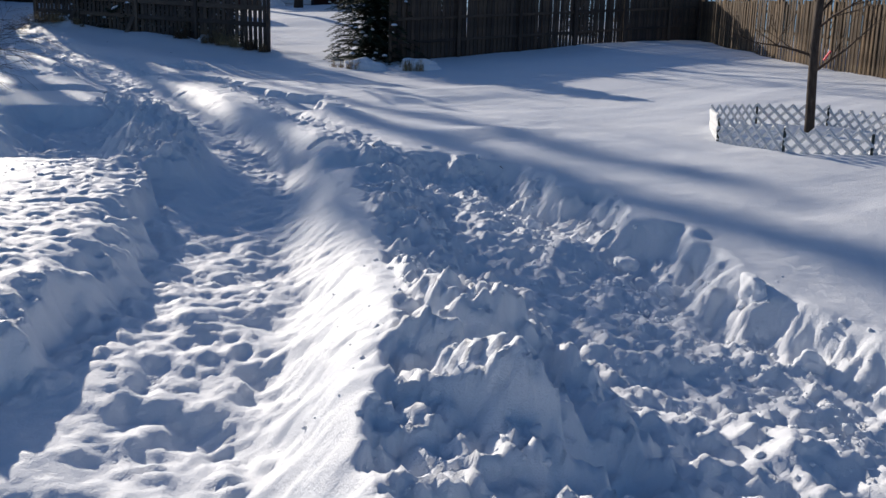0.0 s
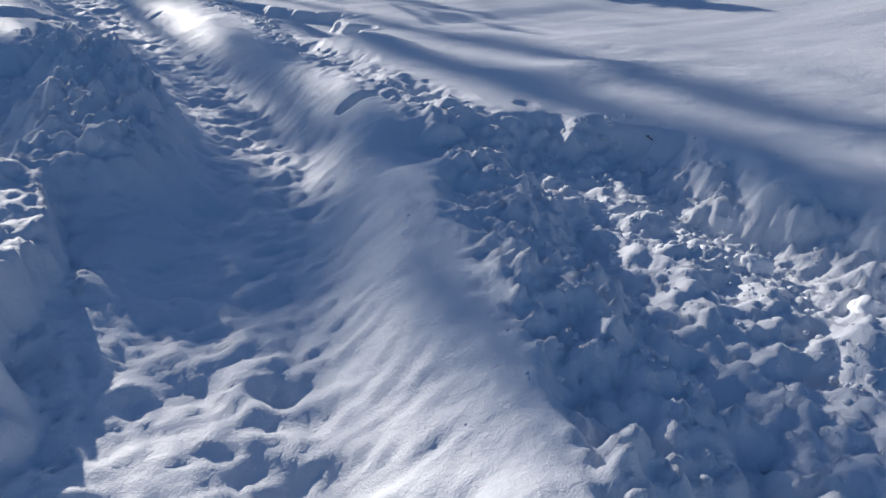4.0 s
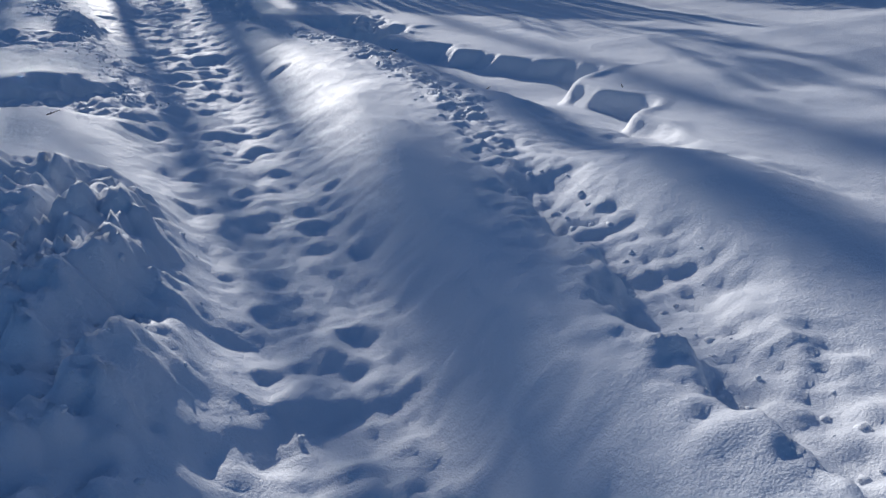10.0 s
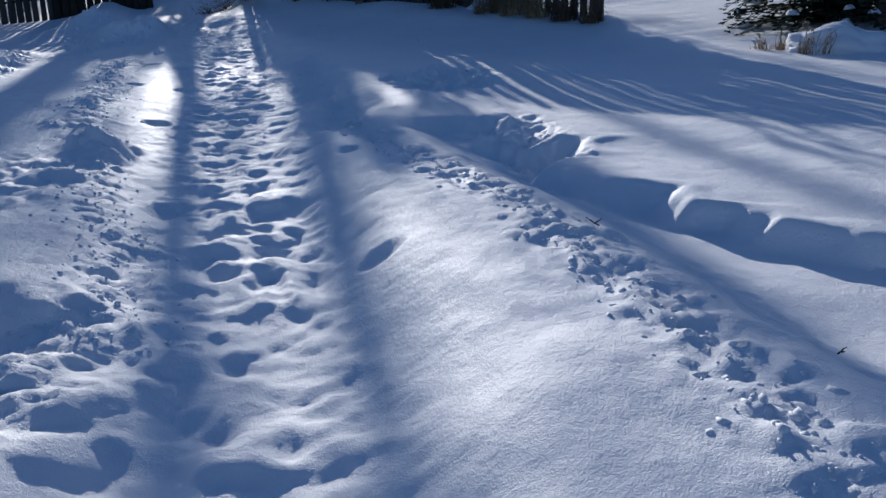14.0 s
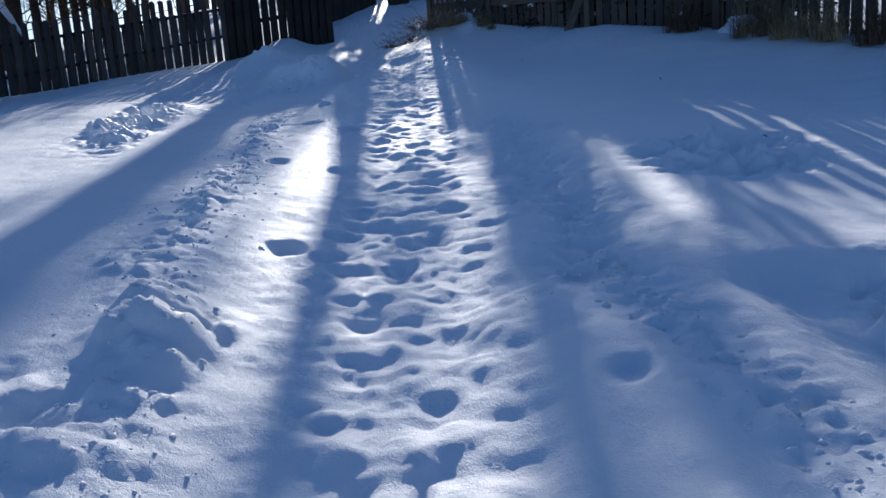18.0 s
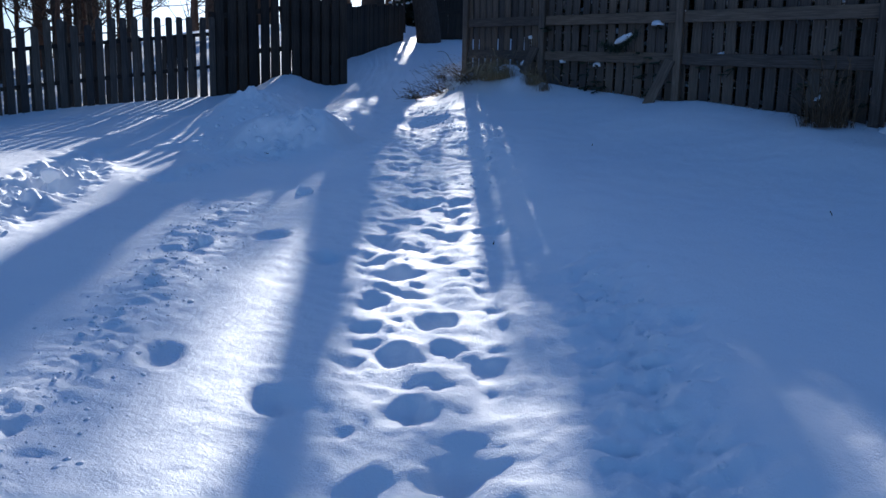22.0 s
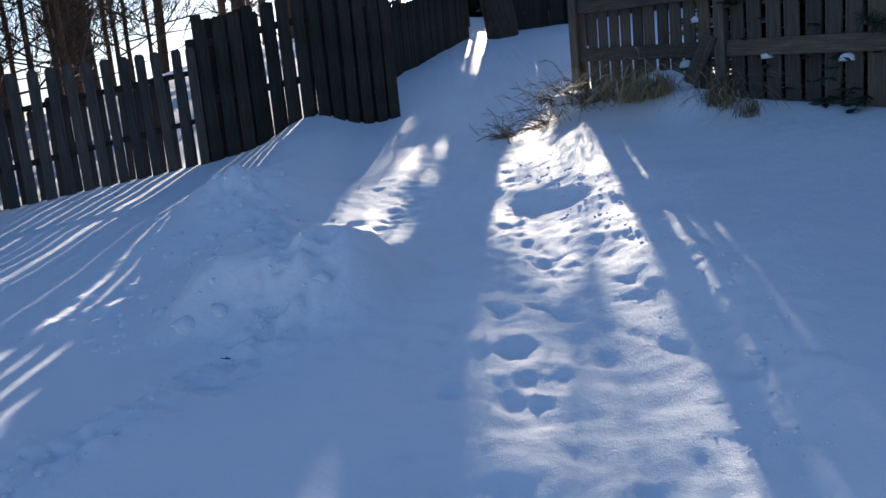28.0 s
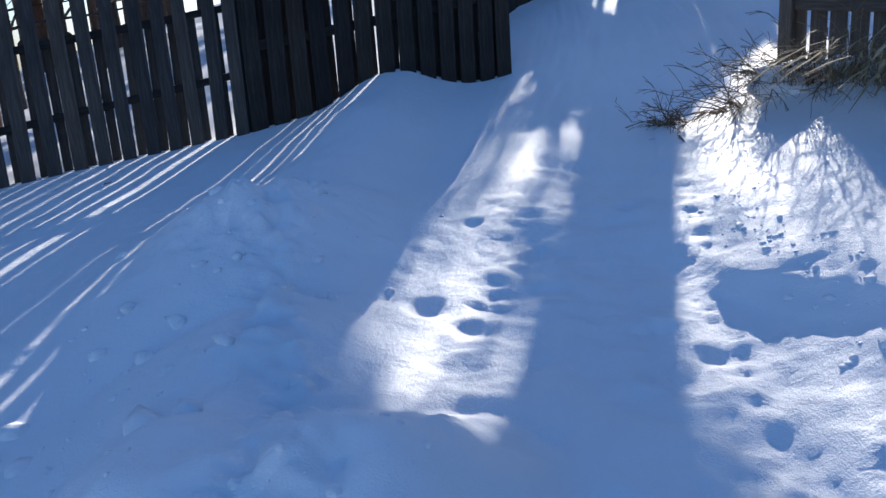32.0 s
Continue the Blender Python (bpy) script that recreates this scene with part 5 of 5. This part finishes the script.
for i, (x, y, size) in enumerate(((-5.86, 13.29, 0.16), (-4.34, 16.06, 0.2), (-3.35, 15.2, 0.08), (-6.9, 21.6, 0.08), (-14.2, 24.1, 0.09), (-19.5, 26.4, 0.3), (-18.9, 26.1, 0.12), (-0.9, 9.2, 0.14), (0.6, 9.3, 0.3), (-8.6, 24.2, 0.08), (-10.4, 22.6, 0.06), (-2.3, 15.4, 0.06), (-11.2, 25.8, 0.07))):
    twig_piece(place(x, y), "short dark fallen twig lying on the snow", i, 0.55 * size)


def lump_mesh(seed, sub):
    bm = bmesh.new()
    bmesh.ops.create_icosphere(bm, subdivisions=sub, radius=1)
    off = Vector((seed * 3.1, seed * 1.7, seed))
    for v in bm.verts:
        v.co *= 1 + 0.5 * noise.noise(v.co * 1.3 + off) + 0.3 * noise.noise(v.co * 2.9 + off)
        v.co.z *= 0.75
    vs = np.array([v.co[:] for v in bm.verts])
    fs = np.array([[v.index for v in f.verts] for f in bm.faces])
    bm.free()
    return vs, fs


# crumbs of snow, thrown out along the ridges and banks
LUMPS = [lump_mesh(i, 1) for i in range(6)]


def scatter(name, label, seed, spots, small, big):
    """Joins many snow crumbs at plan places (s, l) into one mesh."""
    rng = np.random.RandomState(seed)
    s, l = np.array(spots).T
    z = height(s, l)
    vs, fs, n = [], [], 0
    for i in range(len(s)):
        v, f = LUMPS[i % 6]
        r = small + (big - small) * rng.rand() ** 3
        t = rng.rand() * 6.28
        c, d = math.cos(t), math.sin(t)
        w = v * r * rng.uniform(0.7, 1.3, 3)
        w = np.stack([w[:, 0] * c - w[:, 1] * d, w[:, 0] * d + w[:, 1] * c, w[:, 2]], -1)
        x, y = s[i] * UX + l[i] * UY, s[i] * UY - l[i] * UX
        vs.append(w + (x, y, z[i] - 0.15 * r))
        fs.append(f + n)
        n += len(v)
    ob = raw(name, np.concatenate(vs).tolist(), np.concatenate(fs).tolist(), SNOW_LOOSE, None, label, True, "stuff")
    ob.matrix_world = SLOPE
    return tagged(ob, category="snow")


rs = np.random.RandomState(9)


def band_spots(n, s0, s1, off, width, line=None):
    s = rs.uniform(s0, s1, n)
    base = along(s, CENTRE) + off(s) if line is None else np.interp(s, *line)
    return list(zip(s, base + rs.normal(0, width, n)))


crest = lambda s: along(s, CREST_Q) + 0.25
scatter("snow_crumbs", "loose white snow crumbs on the thrown-up ridge", 1, band_spots(500, 1, 7.5, crest, 0.25) + band_spots(120, 8, 13, crest, 0.15) + band_spots(600, 14, 20, lambda s: along(s, CREST_Q) + 0.03, 0.09), 0.006, 0.03)
scatter("snow_crumbs", "loose white snow crumbs in the dug side trench", 2, band_spots(1100, 1, 8.4, None, 0.36, (np.array(TRENCH_L)[:, 0], 0.5 * (np.array(TRENCH_L)[:, 1] + np.interp(np.array(TRENCH_L)[:, 0], *np.array(TRENCH_R).T)))), 0.006, 0.035)
scatter("snow_crumbs", "loose white snow crumbs beside the path", 3, band_spots(1500, 15.8, 25.8, None, 0.17, ((16, 17, 18.3, 19.9, 22.7, 25.5), (1.4, 1.23, 0.8, 0.3, -0.2, -0.74))) + band_spots(260, 19.5, 24.5, None, 0.13, ((19, 20.3, 22.9, 24.5), (2.6, 2.5, 2.22, 2.1))), 0.004, 0.02)
scatter("snow_crumbs", "loose white snow crumbs on the left spoil mound", 4, band_spots(160, 8.2, 13, lambda s: 0 * s - 0.8, 0.2) + band_spots(250, 6, 12, lambda s: 0 * s - 1.95, 0.3), 0.005, 0.026)
scatter("snow_crumbs", "loose white snow crumbs before the gate", 5, band_spots(350, 26.5, 31.5, None, 0.1, ((26, 28.7, 29.6, 30.4, 31.2, 32.5), (1.3, 1.08, 0.6, 0.38, -0.1, -0.3))) + band_spots(220, 26.5, 29, None, 0.12, ((26, 29.5), (-1.9, -0.8))) + band_spots(200, 24.3, 27.3, None, 0.3, ((24.3, 27.3), (-2.3, -2.95))), 0.005, 0.026)
scatter("snow_crumbs", "broken lumps of snow on the heap beside the gate", 6, band_spots(150, 28.2, 31.4, None, 0.35, ((28, 31.5), (-1.9, -2.5))), 0.01, 0.07)


# larger broken blocks of packed snow
def block_mesh(seed):
    """A broken block: a cube with chipped corners and a crumbly skin."""
    bm = bmesh.new()
    bmesh.ops.create_cube(bm, size=1.5)
    bmesh.ops.subdivide_edges(bm, edges=bm.edges[:], cuts=9, use_grid_fill=True)
    off = Vector((seed * 3.7, seed * 1.3, seed * 0.9))
    for v in bm.verts:
        c = v.co.copy()
        c = c.lerp(c.normalized() * 0.9, 0.95)
        c *= 1 + 0.42 * noise.noise(c * 1.2 + off) + 0.2 * noise.noise(c * 2.8 + off) + 0.09 * noise.noise(c * 6.5 + off)
        v.co = c
    me = bpy.data.meshes.new("snow_block")
    bm.to_mesh(me)
    bm.free()
    return finish(me, SNOW_BLOCK, True)


BLOCKS = [block_mesh(i) for i in range(7)]


def snow_block(s, l, r, i, sunk=0.6):
    x, y = s * UX + l * UY, s * UY - l * UX
    ob = new("snow_block", BLOCKS[i % 7])
    ob.matrix_world = Matrix.Translation(place(x, y)) @ pose(0, 0, r * (0.55 - sunk), 25 * math.sin(i * 3), 20 * math.cos(i * 5), 70 * i) @ Matrix.Diagonal((r, r * (0.8 + 0.3 * math.sin(i)), r * 0.85, 1))
    return tagged(ob, "broken white block of packed snow on the thrown-up bank", "snow block", "snow blocks")


for i, (s, l, r) in enumerate(((4.3, 4.2, 0.12), (5.0, 4.4, 0.11), (5.7, 4.4, 0.11), (6.3, 4.3, 0.1), (3.6, 4.3, 0.13), (2.9, 4.1, 0.12), (20.6, 0.2, 0.05), (24.5, -0.45, 0.07), (26.2, -0.3, 0.08), (24.8, -2.4, 0.1), (25.6, -2.6, 0.11), (26.3, -2.7, 0.1), (27.0, -2.8, 0.08), (25.2, -2.9, 0.08))):
    snow_block(s, l, r, i)


# ---- woods around the yards, far off ----
def far_woods(name, label, seed, spots):
    rng = random.Random(seed)
    v, f = [], []
    for x, y in spots:
        p = place(x, y)
        tall = rng.uniform(6, 12)
        top = p + Vector((rng.uniform(-.6, .6), rng.uniform(-.6, .6), tall))
        tube(v, f, [p - Vector((0, 0, 0.5)), p.lerp(top, 0.5), top], [0.14, 0.09, 0.02], 4)
        for _ in range(22):
            u = rng.uniform(0.08, 0.95)
            q = p.lerp(top, u)
            w = Vector((rng.uniform(-1, 1), rng.uniform(-1, 1), rng.uniform(0.1, 1.1))).normalized() * rng.uniform(0.8, 2.4) * (1.2 - u)
            e = q + w
            tube(v, f, [q, e], [0.03, 0.01], 3)
            for _ in range(3):
                tube(v, f, [q.lerp(e, rng.uniform(.3, .9)), e + Vector((rng.uniform(-.7, .7), rng.uniform(-.7, .7), rng.uniform(-.2, .7)))], [0.015, 0.006], 3)
    return tagged(raw(name, v, f, TWIG, None, label, False, "stuff"), category="trees")


wood = random.Random(17)
far_woods("woods", "bare brown woods beyond the low fence", 1, [(-29 - wood.uniform(0, 14), wood.uniform(8, 48)) for _ in range(36)])
far_woods("woods", "bare brown woods behind the back fences", 2, [(wood.uniform(-22, 24), 62 + wood.uniform(0, 12)) for _ in range(60)] + [(18 + wood.uniform(0, 12), wood.uniform(0, 50)) for _ in range(30)])
